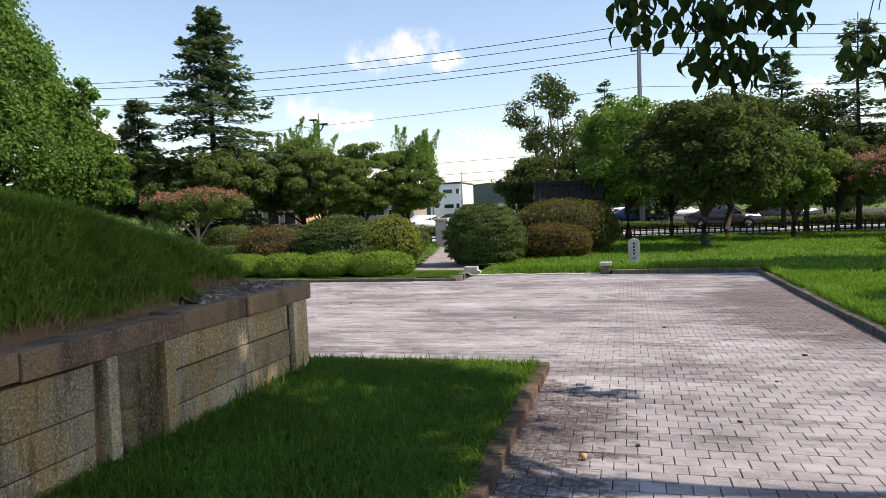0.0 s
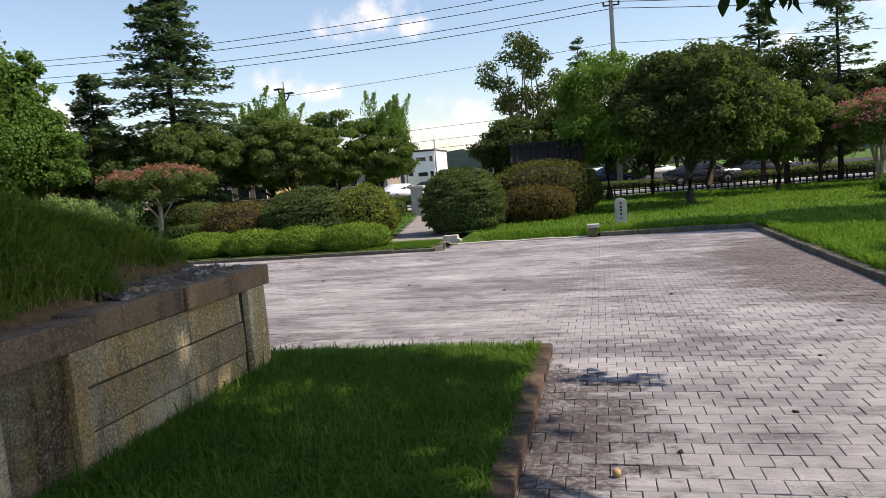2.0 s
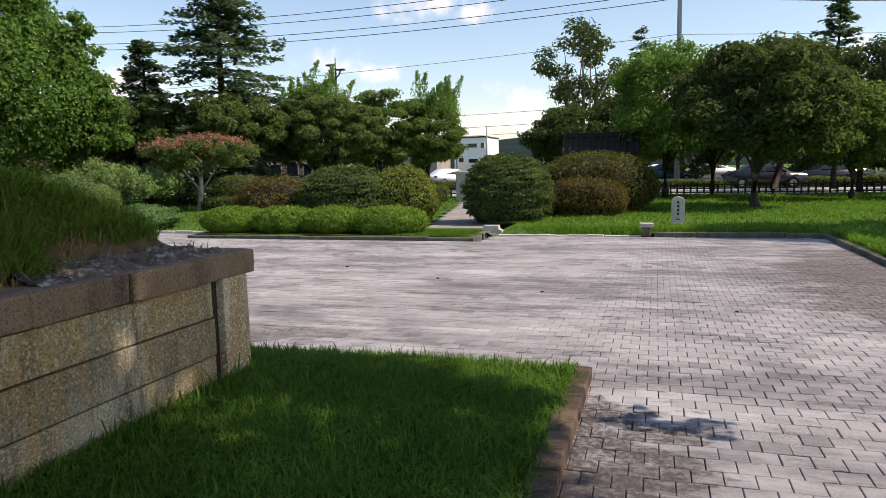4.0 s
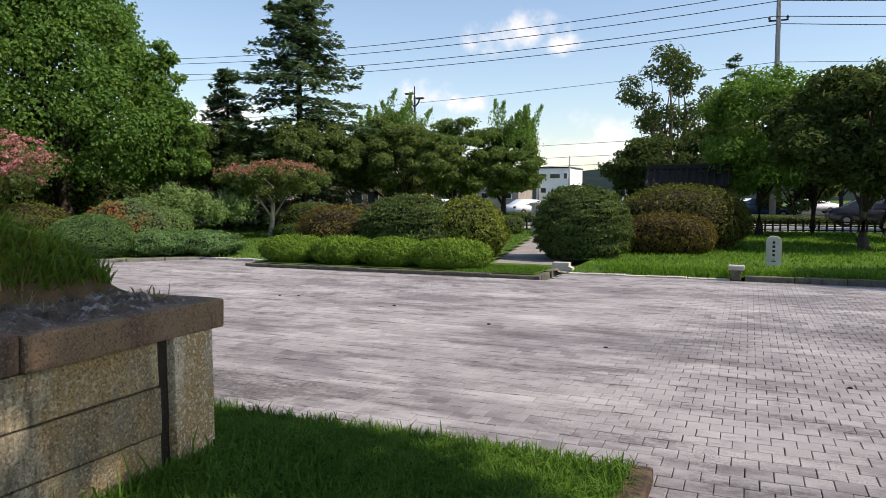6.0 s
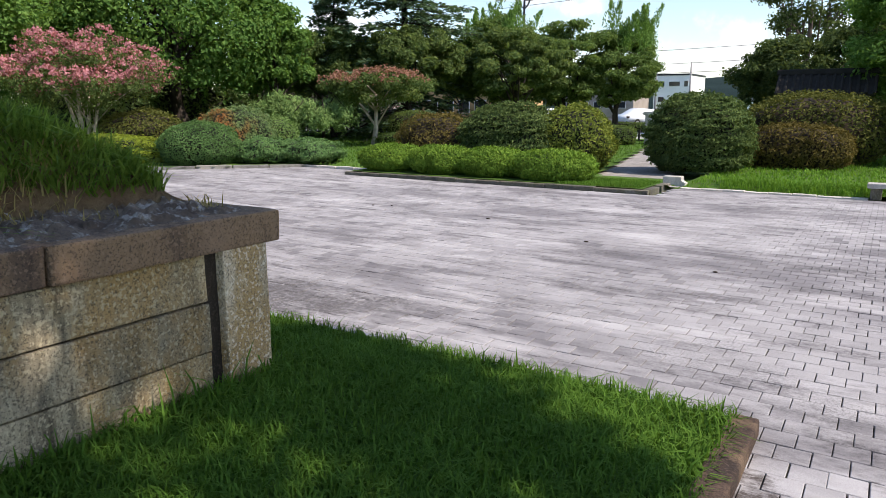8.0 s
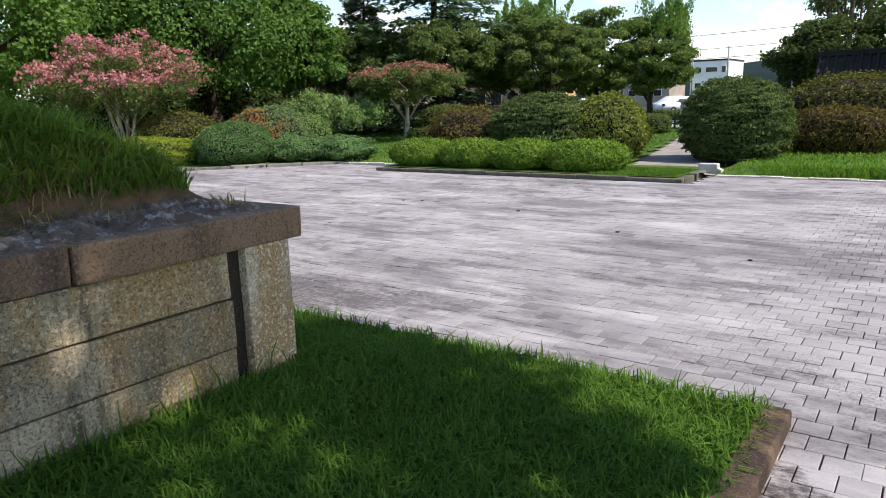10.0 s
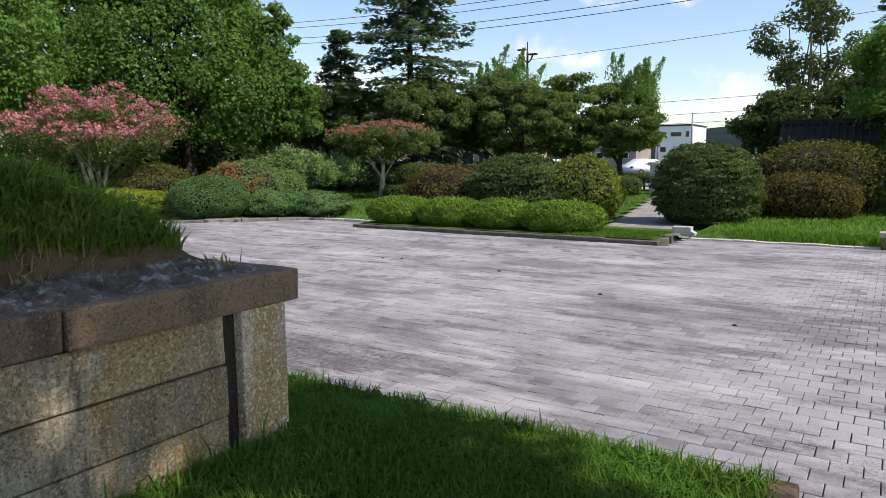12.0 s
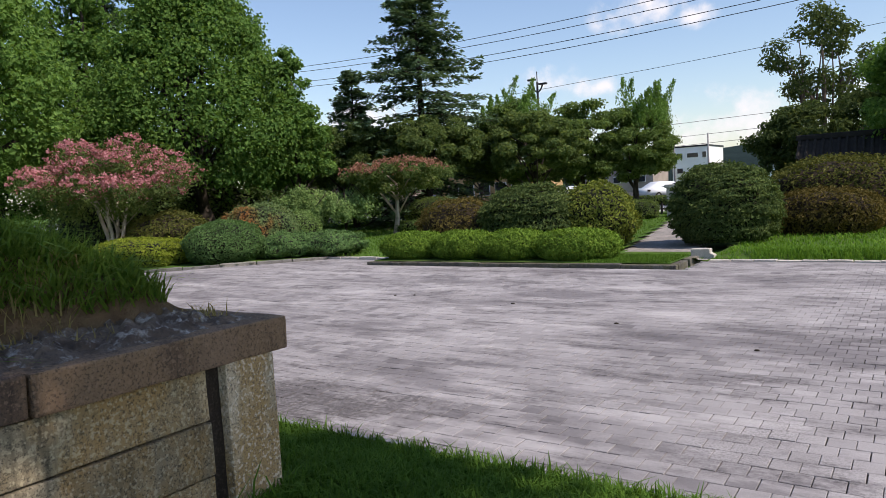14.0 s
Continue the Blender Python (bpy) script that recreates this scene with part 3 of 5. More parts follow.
def sheet(name, x0, y0, x1, y1, step, height, mat, label, keep=None):
    nx, ny = max(2, int((x1 - x0) / step) + 1), max(2, int((y1 - y0) / step) + 1)
    X, Y = np.meshgrid(np.linspace(x0, x1, nx), np.linspace(y0, y1, ny))
    Z = np.vectorize(height)(X, Y)
    i = np.arange((ny - 1) * nx).reshape(ny - 1, nx)[:, :-1].ravel()
    F = np.stack([i, i + 1, i + 1 + nx, i + nx], 1)
    if keep:
        c = np.array([keep((X.ravel()[f].mean()), (Y.ravel()[f].mean())) for f in F])
        F = F[c]
    me = mesh_np(name, np.stack([X.ravel(), Y.ravel(), Z.ravel()], 1), F, mat, True)
    return tagged(new(name, me), label, name, kind="structure")


ground = tagged(new("ground", mesh_np("ground", [(-900, -900, -0.06), (900, -900, -0.06), (900, 1500, -0.06), (-900, 1500, -0.06)], [[0, 1, 2, 3]], M_LAWN)),
                "mown green lawn and soil reaching the horizon", "ground", kind="structure")


def bed_height(x, y):
    rise = min(1, max(0, (-1.05 - x) / 2.0)) * min(1, max(0, (7.9 - y) / 0.7))
    return 0.045 + 0.15 * rise + 0.012 * noise.noise(Vector((x * 2, y * 2, 0)))


bed = sheet("grass_bed", -9.0, -4, -1.02, END_Y + 0.03, 0.1, bed_height, M_LAWN, "shaded grass bed between wall and kerb", lambda x, y: x > -3.25 or y > 6.9)


def mound_height(x, y):
    dx = -3.36 - 0.22 * min(1, max(0, (y - 5.2) / 0.8)) - x
    dy = (6.98 - y) * 0.85
    d = min(dx, dy, (dx * dy) ** 0.5 * 0.75) if dx > 0 and dy > 0 else 0
    return 0.99 + 1.25 * (1 - math.exp(-max(0, d) / 0.95)) + 0.05 * noise.noise(Vector((x * 1.3, y * 1.3, 3))) + 0.035 * noise.noise(Vector((x * 5, y * 5, 3)))


mound = sheet("burial_mound", -12, -5, -3.2, 7.0, 0.12, mound_height, M_MOUND, "grassy earth burial mound above a stone wall")


def bed_front(x):
    return 18.0 + (x + 13.6) * 1.06 if x > -16.8 else 14.6 + (x + 16.8) * 0.5


def in_left_bed(x, y):
    return x < -13.55 and y > bed_front(x)


def paved(x, y):
    if x > RIGHT_X or y > 18.42:
        return False
    if x < EDGE_X and y < END_Y:
        return x < -8.9
    if x < -3.9 and y > BED_Y and x > -11.15:
        return False
    if x <= -11.15 and y > 18.15:
        return False
    return not in_left_bed(x, y)


def lawn_z(x, y):
    edge = min(1, max(0, (y - BACK_Y - 0.15) / 0.3)) if y > BACK_Y - 0.1 and x < -0.4 else 1
    return 0.085 * edge + 0.015 * noise.noise(Vector((x * 0.8, y * 0.8, 7))) + 0.10 * min(1, max(0, (y - 19) / 12)) * (abs(noise.noise(Vector((x * 0.15, y * 0.15, 1)))) * 0.6)


lawn_r = sheet("lawn_east", RIGHT_X + 0.12, -4, 34, BACK_Y + 0.1, 0.5, lawn_z, M_LAWN, "sunlit lawn beside the paved court")
lawn_b = sheet("lawn_north", -3.9, BACK_Y + 0.1, 34, 37.5, 0.5, lawn_z, M_LAWN, "sunlit lawn behind the paved court")


def path_left(y):
    return -5.95 - 0.2 * (y - 19.4) if y > 19.2 else -5.6


def path_right(y):
    return -4.35 - 0.245 * (y - 18.9)


lawn_w = sheet("lawn_west", -60, 18.1, -4.05, 37.5, 0.3, lawn_z, M_LAWN, "lawn and planting beds beside the path",
               lambda x, y: (x < path_left(y) if y > 19.3 else x < -4.15) and not (y < 18.3 and x < -11.2) and not (-11.2 < x and y < 17.2))
bed_n = sheet("hedge_bed", -11.1, BED_Y + 0.12, -4.25, 18.5, 0.3, lambda x, y: 0.088, M_LAWN, "grass bed with a stone kerb under the clipped hedge")
bed_w = sheet("planting_bed", -40, 8, -13.4, 18.4, 0.25, lambda x, y: 0.06, M_LAWN, "planting bed with low junipers", in_left_bed)
path = sheet("path", -16, 18.3, -3.9, 38, 0.2, lambda x, y: 0.03, M_PATH, "narrow pale concrete path through the lawn", lambda x, y: path_left(y) - 0.15 < x < path_right(y) + 0.25)
paving_base = sheet("paving_base", -40, -5, RIGHT_X, BACK_Y + 0.05, 0.15, lambda x, y: -0.012, M_SAND, "dark sand bed under the pavers", lambda x, y: paved(x, y))
paving_sand = sheet("paving_sand", -26, END_Y, -1.5, 18.4, 0.15, lambda x, y: -0.006, M_PALESAND, "pale dust filling the joints of the older paving", lambda x, y: paved(x, y))
road = tagged(new("road", mesh_np("road", [(-90, 39.2, 0.0), (90, 39.2, 0.0), (90, 49, 0.0), (-90, 49, 0.0)], [[0, 1, 2, 3]], M_ROAD)), "pale concrete road beyond the fence", "road", kind="structure")
lot = tagged(new("car_park", mesh_np("car_park", [(-120, 52, -0.02), (120, 52, -0.02), (120, 110, -0.02), (-120, 110, -0.02)], [[0, 1, 2, 3]], M_ASPH)), "grey asphalt car park far beyond", "road", kind="structure")

# wooded hill on the horizon
HX, HY = np.meshgrid(np.linspace(-700, 700, 120), np.linspace(380, 900, 40))
HZ = np.array([[max(-1, (math.sin((y - 380) / 520 * 3.14) ** 0.6) * (16 + 26 * noise.noise(Vector((x * 0.004, y * 0.003, 5))) + 4 * noise.noise(Vector((x * 0.04, y * 0.04, 2))) + 2.5 * noise.noise(Vector((x * 0.15, y * 0.1, 2))))) for x, y in zip(rx, ry)] for rx, ry in zip(HX, HY)])
hi = np.arange(39 * 120).reshape(39, 120)[:, :-1].ravel()
hill = tagged(new("backdrop", mesh_np("backdrop", np.stack([HX.ravel(), HY.ravel(), HZ.ravel()], 1), np.stack([hi, hi + 1, hi + 121, hi + 120], 1), M_HILL, True)),
              "low dark wooded hills on the horizon", "hill", kind="structure")

# ---- retaining wall of the mound ----
wall = thing("wall_mound", "weathered granite retaining wall with dark coping stones", "wall", kind="structure")
WX = -3.12


def course(y0, y1, zs, seed, cuts):
    """Rows of long granite blocks; cuts: where a row is split into two blocks."""
    for k, (z0, z1) in enumerate(zip(zs, zs[1:])):
        ys = [y0] + [c for c in cuts[k] if y0 < c < y1] + [y1]
        for j, (a, b) in enumerate(zip(ys, ys[1:])):
            x = WX - 0.022 + 0.006 * ((k + j + seed) % 3)
            part("block", box(-3.42, a + 0.003, z0 + 0.004, x, b - 0.003, z1 - 0.004, 0.008, 0.004, seed + k * 3 + j), M_WALL, wall)


course(4.94, 6.635, (0.05, 0.40, 0.64, 0.872), 1, ((), (), ()))
course(1.6, 4.20, (0.02, 0.37, 0.583, 0.855), 5, ((2.9,), (2.4,), (3.1,)))
course(-4.5, 1.3, (0.02, 0.37, 0.583, 0.855), 9, ((-1.0,), (-2,), (-1.5,)))
part("pilaster", box(-3.42, 6.71, 0.04, WX + 0.008, 6.99, 0.874, 0.012, 0.004, 3), M_POST, wall, "lighter granite corner post")
part("pilaster", box(-3.42, 4.83, 0.04, WX + 0.012, 4.935, 0.868, 0.008, 0.003, 4), M_WALL, wall)
part("pilaster", box(-3.42, 4.29, 0.04, WX + 0.012, 4.38, 0.868, 0.008, 0.003, 5), M_WALL, wall)
part("pilaster", box(-3.42, 1.3, 0.04, WX + 0.02, 1.58, 0.868, 0.008, 0.003, 6), M_WALL, wall)
part("recess", box(-3.42, 6.625, 0.04, WX - 0.045, 6.72, 0.872), M_GROOVE, wall, "dark recessed joint")
part("recess", box(-3.42, 4.19, 0.04, WX - 0.07, 4.30, 0.866), M_CAP, wall, "dark recessed joint")
# panel with a worn low relief
pn = bmesh.new()
gy, gz = 30, 46
vs = [[pn.verts.new((WX - 0.035 + 0.018 * max(0, math.cos((u - 0.5) * 2.6)) * max(0, math.sin(3.14 * w)) * (0.6 + 0.7 * noise.noise(Vector((u * 3.1, w * 7 + math.sin(u * 6), 2)))) - 0.012 * (abs(math.sin(w * 17 + 2 * math.sin(u * 5))) > 0.9),
                     4.378 + 0.454 * u, 0.04 + 0.826 * w)) for u in np.linspace(0, 1, gy)] for w in np.linspace(0, 1, gz)]
for i in range(gz - 1):
    for j in range(gy - 1):
        pn.faces.new((vs[i][j], vs[i][j + 1], vs[i + 1][j + 1], vs[i + 1][j]))
bmesh.ops.solidify(pn, geom=pn.faces, thickness=0.2)
part("panel", pn, M_WALL, wall, "panel with a worn wavy low relief", True)
part("backing", box(-3.9, -4.6, -0.05, -3.4, 6.95, 0.86), M_CAP, wall)
part("end_block", box(-9, 6.7, -0.05, -3.43, 6.97, 0.87, 0.01), M_WALL, wall)
for k, (a, b, dx, dz) in enumerate(((5.905, 7.078, 0.0, 0.0), (5.02, 5.897, -0.012, 0.004), (3.69, 5.012, 0.004, -0.006), (2.4, 3.682, -0.006, 0.004), (1.0, 2.392, 0.0, 0.0), (-1.0, 0.99, 0, 0), (-4.5, -1.01, 0, 0))):
    part("coping_stone", box(-3.62, a, 0.872 + dz, WX + 0.012 + dx, b, 1.03 + dz, 0.012, 0.006, k), M_CAP, wall)
part("coping_stone", box(-9, 6.75, 0.874, -3.63, 7.075, 1.028, 0.012, 0.004, 12), M_CAP, wall)
# rough lichened bed on top of the corner
lr = bmesh.new()
bmesh.ops.create_grid(lr, x_segments=70, y_segments=110, size=0.5)
for v in lr.verts:
    u, w = v.co.x + 0.5, v.co.y + 0.5
    x, y = -4.15 + 1.0 * u, 5.45 + 1.58 * w
    n1 = noise.noise(Vector((x * 5, y * 8, 0))) * 0.5 + abs(noise.noise(Vector((x * 14, y * 16, 4)))) * 0.7 + noise.noise(Vector((x * 38, y * 38, 4))) * 0.25
    rim = min(1, (1 - u) * 7, (1 - w) * 7)
    v.co = Vector((x, y, 1.015 + max(0, rim) * (0.03 + 0.085 * n1 + 0.10 * max(0, 0.6 - u))))
part("mortar_bed", lr, M_LICHEN, wall, "rough grey lichened top of the corner stone", True)

# ---- kerbs ----


def kerb(name, label, pieces, z1, mat, bevel=0.015, rough=0.006):
    root = thing(name, label, "kerb", kind="structure")
    for k, (x0, y0, x1, y1) in enumerate(pieces):
        part("kerb_stone", box(x0, y0, -0.1, x1, y1, z1 + 0.006 * ((k * 7) % 3 - 1), bevel, rough, k), mat, root)
    return root


def along(a, b, step):
    n = max(1, round(abs(b - a) / step))
    return [(a + (b - a) * i / n, a + (b - a) * (i + 1) / n) for i in range(n)]


kerb("kerb_1", "red-brown stained stone kerb beside the grass bed", [(-1.04, a + 0.004, EDGE_X, b - 0.004) for a, b in along(-4, END_Y, 0.95)], 0.085, M_KERB_R)
kerb("kerb_2", "dark grey stone kerb beside the lawn", [(RIGHT_X, a + 0.005, RIGHT_X + 0.15, b - 0.005) for a, b in along(-4, BACK_Y, 1.0)], 0.085, M_KERB_D, 0.02, 0.012)
kerb("kerb_3", "dark grey stone kerb behind the court", [(a + 0.005, BACK_Y, b - 0.005, BACK_Y + 0.13) for a, b in along(-0.5, RIGHT_X + 0.14, 0.9)], 0.10, M_KERB_D)
kerb("kerb_4", "low grey stone kerb round the hedge bed", [(a + 0.005, BED_Y, b - 0.005, BED_Y + 0.14) for a, b in along(-11.2, -4.12, 1.0)] + [(-4.27, a + 0.15, -4.12, b - 0.004) for a, b in along(BED_Y, 18.6, 0.75)]
     + [(-11.2, a + 0.15, -11.06, b) for a, b in along(BED_Y, 18.2, 0.6)], 0.075, M_KERB_D)
kerb("kerb_5", "pale flat edging stones level with the paving", [(a + 0.006, BACK_Y - 0.02, b - 0.006, BACK_Y + 0.16) for a, b in along(-3.9, -0.75, 0.42)], 0.02, M_PALE, 0.008)
kerb("kerb_6", "pale edging stones in front of the far lawn", [(a + 0.01, 18.14, b - 0.01, 18.28) for a, b in along(-13.6, -11.2, 0.6)], 0.06, M_PALE)
kerb("kerb_8", "grey edging stones tinted with bluish shade, level with the paving along the grass bed", [(a + 0.004, END_Y + 0.02, b - 0.004, END_Y + 0.15) for a, b in along(-8.8, -1.05, 0.31)], 0.012, M_EDGE, 0.004, 0.001)
k7 = thing("kerb_7", "rough edging stones of the juniper bed", "kerb", kind="structure")
for k in range(11):
    x = -13.75 - 0.62 * k
    half = 0.44 if x > -16.8 else 0.345
    ob = part("kerb_stone", box(-half, -0.07, -0.1, half, 0.07, 0.075 + 0.01 * (k % 3), 0.02, 0.012, k), M_KERB_G, k7)
    ob.matrix_local = pose(x, bed_front(x) - 0.05, 0, 0, 0, 46 if x > -16.8 else 27)

# ---- shrubs and hedges ----
HEDGE = ((-10.45, 0.82, 1), (-9.05, 0.80, 2), (-7.75, 0.76, 3), (-6.35, 0.92, 4))
for x, a, s in HEDGE:
    shrub("box_hedge", "bright green clipped low box hedge in a kerbed bed", (x, 17.95, 0.08), (a * 0.92, 0.62, 0.58), F_HEDGE, 15000, 0.085, 0.3, 2.5, 0.04, s, group="clumps of the low hedge", category="hedge", shag=0.045, hang=-0.9)
shrub("rounded_shrub", "bronze-brown clipped shrub behind the hedge", (-10.6, 20.2, 0.08), (1.1, 0.9, 1.28), F_BROWN, 6000, 0.085, 0.5, 2.3, 0.08, 11, M_CORE_LITTER)
shrub("rounded_shrub", "large dark green clipped dome shrub behind the hedge", (-8.45, 20.1, 0.08), (1.2, 1.0, 1.52), F_YEW, 26000, 0.085, 0.4, 2.2, 0.06, 12, hang=0.15, pads=380)
shrub("rounded_shrub", "yellow-green clipped shrub beside the path", (-6.95, 20.5, 0.08), (0.92, 0.9, 1.45), F_GOLD, 7000, 0.09, 0.5, 2.2, 0.1, 13)
shrub("yew_bush", "dark green rounded yew bush beside the path", (-4.33, 21.7, 0.06), (1.1, 1.1, 1.72), F_YEW, 34000, 0.085, 0.4, 2.5, 0.05, 14, hang=0.15, pads=420)
shrub("dome_shrub", "large olive-brown clipped dome shrub", (-2.3, 26.0, 0.06), (1.85, 1.6, 1.85), F_OLIVE, 14000, 0.10, 0.5, 2.4, 0.05, 15, M_CORE_LITTER)
shrub("dome_shrub", "low red-brown clipped dome shrub on the lawn", (-2.5, 23.9, 0.06), (1.22, 1.0, 1.07), F_BROWN, 9000, 0.085, 0.5, 2.6, 0.05, 16, M_CORE_LITTER)
shrub("lime_hedge", "lime green clipped low hedge in the planting bed", (-18.4, 16.0, 0.05), (1.6, 0.8, 0.72), F_LIME, 9000, 0.08, 0.5, 3.4, 0.05, 17, category="hedge")
shrub("globe_juniper", "blue-green clipped globe juniper in the planting bed", (-16.0, 16.9, 0.0), (1.0, 1.0, 1.15), F_BLUE, 14000, 0.07, 0.4, 2.2, 0.05, 18, shag=0.016)
shrub("juniper", "green clipped juniper with rust-brown dead patches", (-17.0, 19.0, 0.05), (1.2, 1.1, 1.5), F_PATCH, 10000, 0.10, 0.35, 2.1, 0.09, 19)
for x, y, sd in ((-26.5, 20.2, 61), (-27.5, 25.0, 62)):
    shrub("tall_shrub", "tall mid-green leafy shrub behind the pink tree", (x, y, 0.0), (2.7, 2.0, 3.1), F_DARK, 9000, 0.16, 0.5, 2.2, 0.2, sd, shag=0.1)
shrub("creeping_juniper", "low blue-green creeping juniper at the kerb", (-14.9, 18.1, 0.05), (0.8, 0.75, 0.66), F_BLUE, 7000, 0.10, 0.3, 2.0, 0.15, 20, shag=0.05)
shrub("creeping_juniper", "low blue-green creeping juniper trailing over the kerb", (-14.0, 18.8, 0.05), (1.1, 0.8, 0.62), F_BLUE, 7000, 0.10, 0.3, 2.0, 0.15, 21, shag=0.05)


def weeping(label, at, r, seed, n=17):
    """A shaggy juniper: arching boughs from a low crooked stem, with needle sprays hanging off them."""
    g = np.random.default_rng(seed)
    root = thing("weeping_juniper", label, "shrub", at)
    a, b, h = r
    bm = bmesh.new()
    tube(bm, [(0, 0, -0.05), (0.08, 0.02, h * 0.3), (-0.05, 0, h * 0.62)], [0.11, 0.085, 0.05], 7)
    P, N = [], []
    for k in range(n):
        ang, reach, top = 6.2832 * k / n * 2.4, g.uniform(0.45, 1.0), g.uniform(0.72, 1.02)
        tip = np.array([math.cos(ang) * a * reach, math.sin(ang) * b * reach, h * (top - 0.42 * reach ** 2)])
        mid = np.array([tip[0] * 0.5, tip[1] * 0.5, h * top])
        root_p = np.array([0.0, 0.0, h * 0.5])
        tube(bm, [tuple(root_p), tuple(mid * 0.6 + root_p * 0.4), tuple(mid), tuple(tip)], [0.03, 0.024, 0.016, 0.006], 4)
        m = 620
        t = g.uniform(0.15, 1.0, m)[:, None]
        c = root_p * (1 - t) ** 2 + 2 * mid * t * (1 - t) + tip * t ** 2
        drop = g.random(m)[:, None] ** 1.4
        w = 0.17 * (1 - 0.5 * drop)
        off = g.normal(0, 1, (m, 3)) * w * np.array([1, 1, 0.5])
        P.append(c + off - np.array([0, 0, 1.0]) * drop * h * 0.26)
        N.append(unit(off + np.array([math.cos(ang), math.sin(ang), 0.7]) * 0.15))
    P = np.concatenate(P)
    P[:, 2] = np.maximum(P[:, 2], 0.06)
    part("stem", bm, M_BARK_D, root, "", True)
    child("foliage", leaves(g, P, np.concatenate(N), 0.16, 0.26, 0.9, F_WEEP, "foliage"), root)


weeping("large grey-green shaggy weeping juniper on the lawn", (-20.4, 24.2, 0.08), (1.6, 1.3, 2.3), 22, 20)
weeping("grey-green shaggy weeping juniper on the lawn", (-18.4, 24.3, 0.08), (1.6, 1.3, 2.05), 23, 18)
shrub("rounded_shrub", "small grey-green rounded shrub on the lawn", (-18.7, 22.3, 0.08), (0.75, 0.7, 1.1), F_WEEP, 4000, 0.1, 0.4, 2.2, 0.08, 24)
shrub("rounded_shrub", "dark green rounded shrub near the fence", (-17.6, 29.0, 0.1), (1.1, 1.0, 1.25), F_DARK, 5000, 0.1, 0.5, 2.4, 0.06, 25)
shrub("low_hedge", "low dark green hedge strip on the lawn", (-15.6, 26.2, 0.1), (1.7, 0.5, 0.5), F_MID, 4000, 0.09, 0.5, 3.0, 0.05, 26, category="hedge")
shrub("rounded_shrub", "olive-brown shrub under the pink crape myrtle", (-21.0, 18.6, 0.05), (1.7, 1.1, 1.35), F_OLIVE, 8000, 0.1, 0.5, 2.3, 0.1, 27, M_CORE_LITTER)
shrub("rounded_shrub", "dark bronze shrub in the planting bed", (-12.7, 27.5, 0.08), (0.8, 0.7, 0.95), F_BROWN, 3000, 0.09, 0.5, 2.3, 0.08, 28, M_CORE_LITTER)
shrub("mounded_grass_clump", "low light green mounded plant on the lawn", (8.9, 24.3, 0.06), (1.5, 1.1, 0.9), F_GRASS, 9000, 0.14, 0.2, 1.8, 0.15, 29, shag=0.05)
shrub("round_bush", "dark green round bush on the lawn", (10.9, 24.6, 0.06), (1.3, 1.2, 1.25), F_YEW, 8000, 0.1, 0.4, 2.4, 0.05, 30)
shrub("round_bush", "dark green round bush near the court", (6.7, 13.6, 0.06), (1.05, 1.0, 0.95), F_YEW, 9000, 0.08, 0.4, 2.4, 0.05, 31)
shrub("rounded_shrub", "dark shrub at the gate post", (-9.6, 31.5, 0.08), (0.7, 0.6, 0.75), F_DARK, 2500, 0.1, 0.5, 2.3, 0.1, 32)
for k, (x, w) in enumerate(((1, 3.2), (7.5, 3.4), (14, 3.2), (20.5, 3.2), (-15, 3), (-22, 3), (-29, 3))):
    shrub("roadside_hedge", "low dark hedge strip beyond the road", (x, 50.2, 0), (w, 0.7, 0.48 + 0.08 * (k % 3)), F_DARK, 4000, 0.16, 0.5, 3.2, 0.12, 40 + k, group="roadside hedges", category="hedge")

# ---- trees ----


def blossom(mat, n, leaf, top=0.25):
    def add(rng, root, C, R):
        hi = C[:, 2] > np.quantile(C[:, 2], top)
        c, r = C[hi], R[hi]
        k = rng.choice(len(c), n)
        D = sphere_dirs(rng, n)
        D[:, 2] = np.abs(D[:, 2])
        knots = unit(rng.normal(0, 1, (len(c) * 9, 3)))
        knots[:, 2] = np.abs(knots[:, 2]) + 0.15
        kn = rng.integers(0, 9, n)
        P = c[k] + unit(knots[k * 9 + kn]) * (r[k] * 1.05)[:, None] * np.array([1, 1, 0.8]) + D * rng.uniform(0, 0.16, (n, 1))
        child("blossom", leaves(rng, P, D, leaf, 0.8, 0, mat, "blossom"), root)
    return add


broadleaf("crape_myrtle", "crape myrtle in full pink bloom with pale trunks", (-22.2, 17.5, 0.05), 3.75, 3.0, F_DARK, 10000, 0.10, 1.1, 0.07, 51, 40, M_BARK_P, stems=4, spread=0.5, squash=0.55, taper=0.0, size=(0.45, 0.75), extra=blossom(F_PINK, 14000, 0.085, 0.1))
broadleaf("crape_myrtle", "small crape myrtle with faded pink blossom and a pale trunk", (-17.3, 26.0, 0.08), 2.85, 2.5, F_DARK, 8000, 0.12, 1.45, 0.10, 52, 34, M_BARK_P, stems=1, squash=0.55, taper=0.0, size=(0.5, 0.8), lean=(0.25, 0), extra=blossom(F_PINK2, 3800, 0.085, 0.45))
broadleaf("crape_myrtle", "crape myrtle with red-pink blossom on the far lawn", (10.1, 32.0, 0.1), 3.5, 1.9, F_MID, 7000, 0.13, 1.3, 0.09, 53, 26, M_BARK_P, stems=3, spread=0.3, squash=0.6, taper=0.0, size=(0.4, 0.7), extra=blossom(F_PINK, 4500, 0.1))

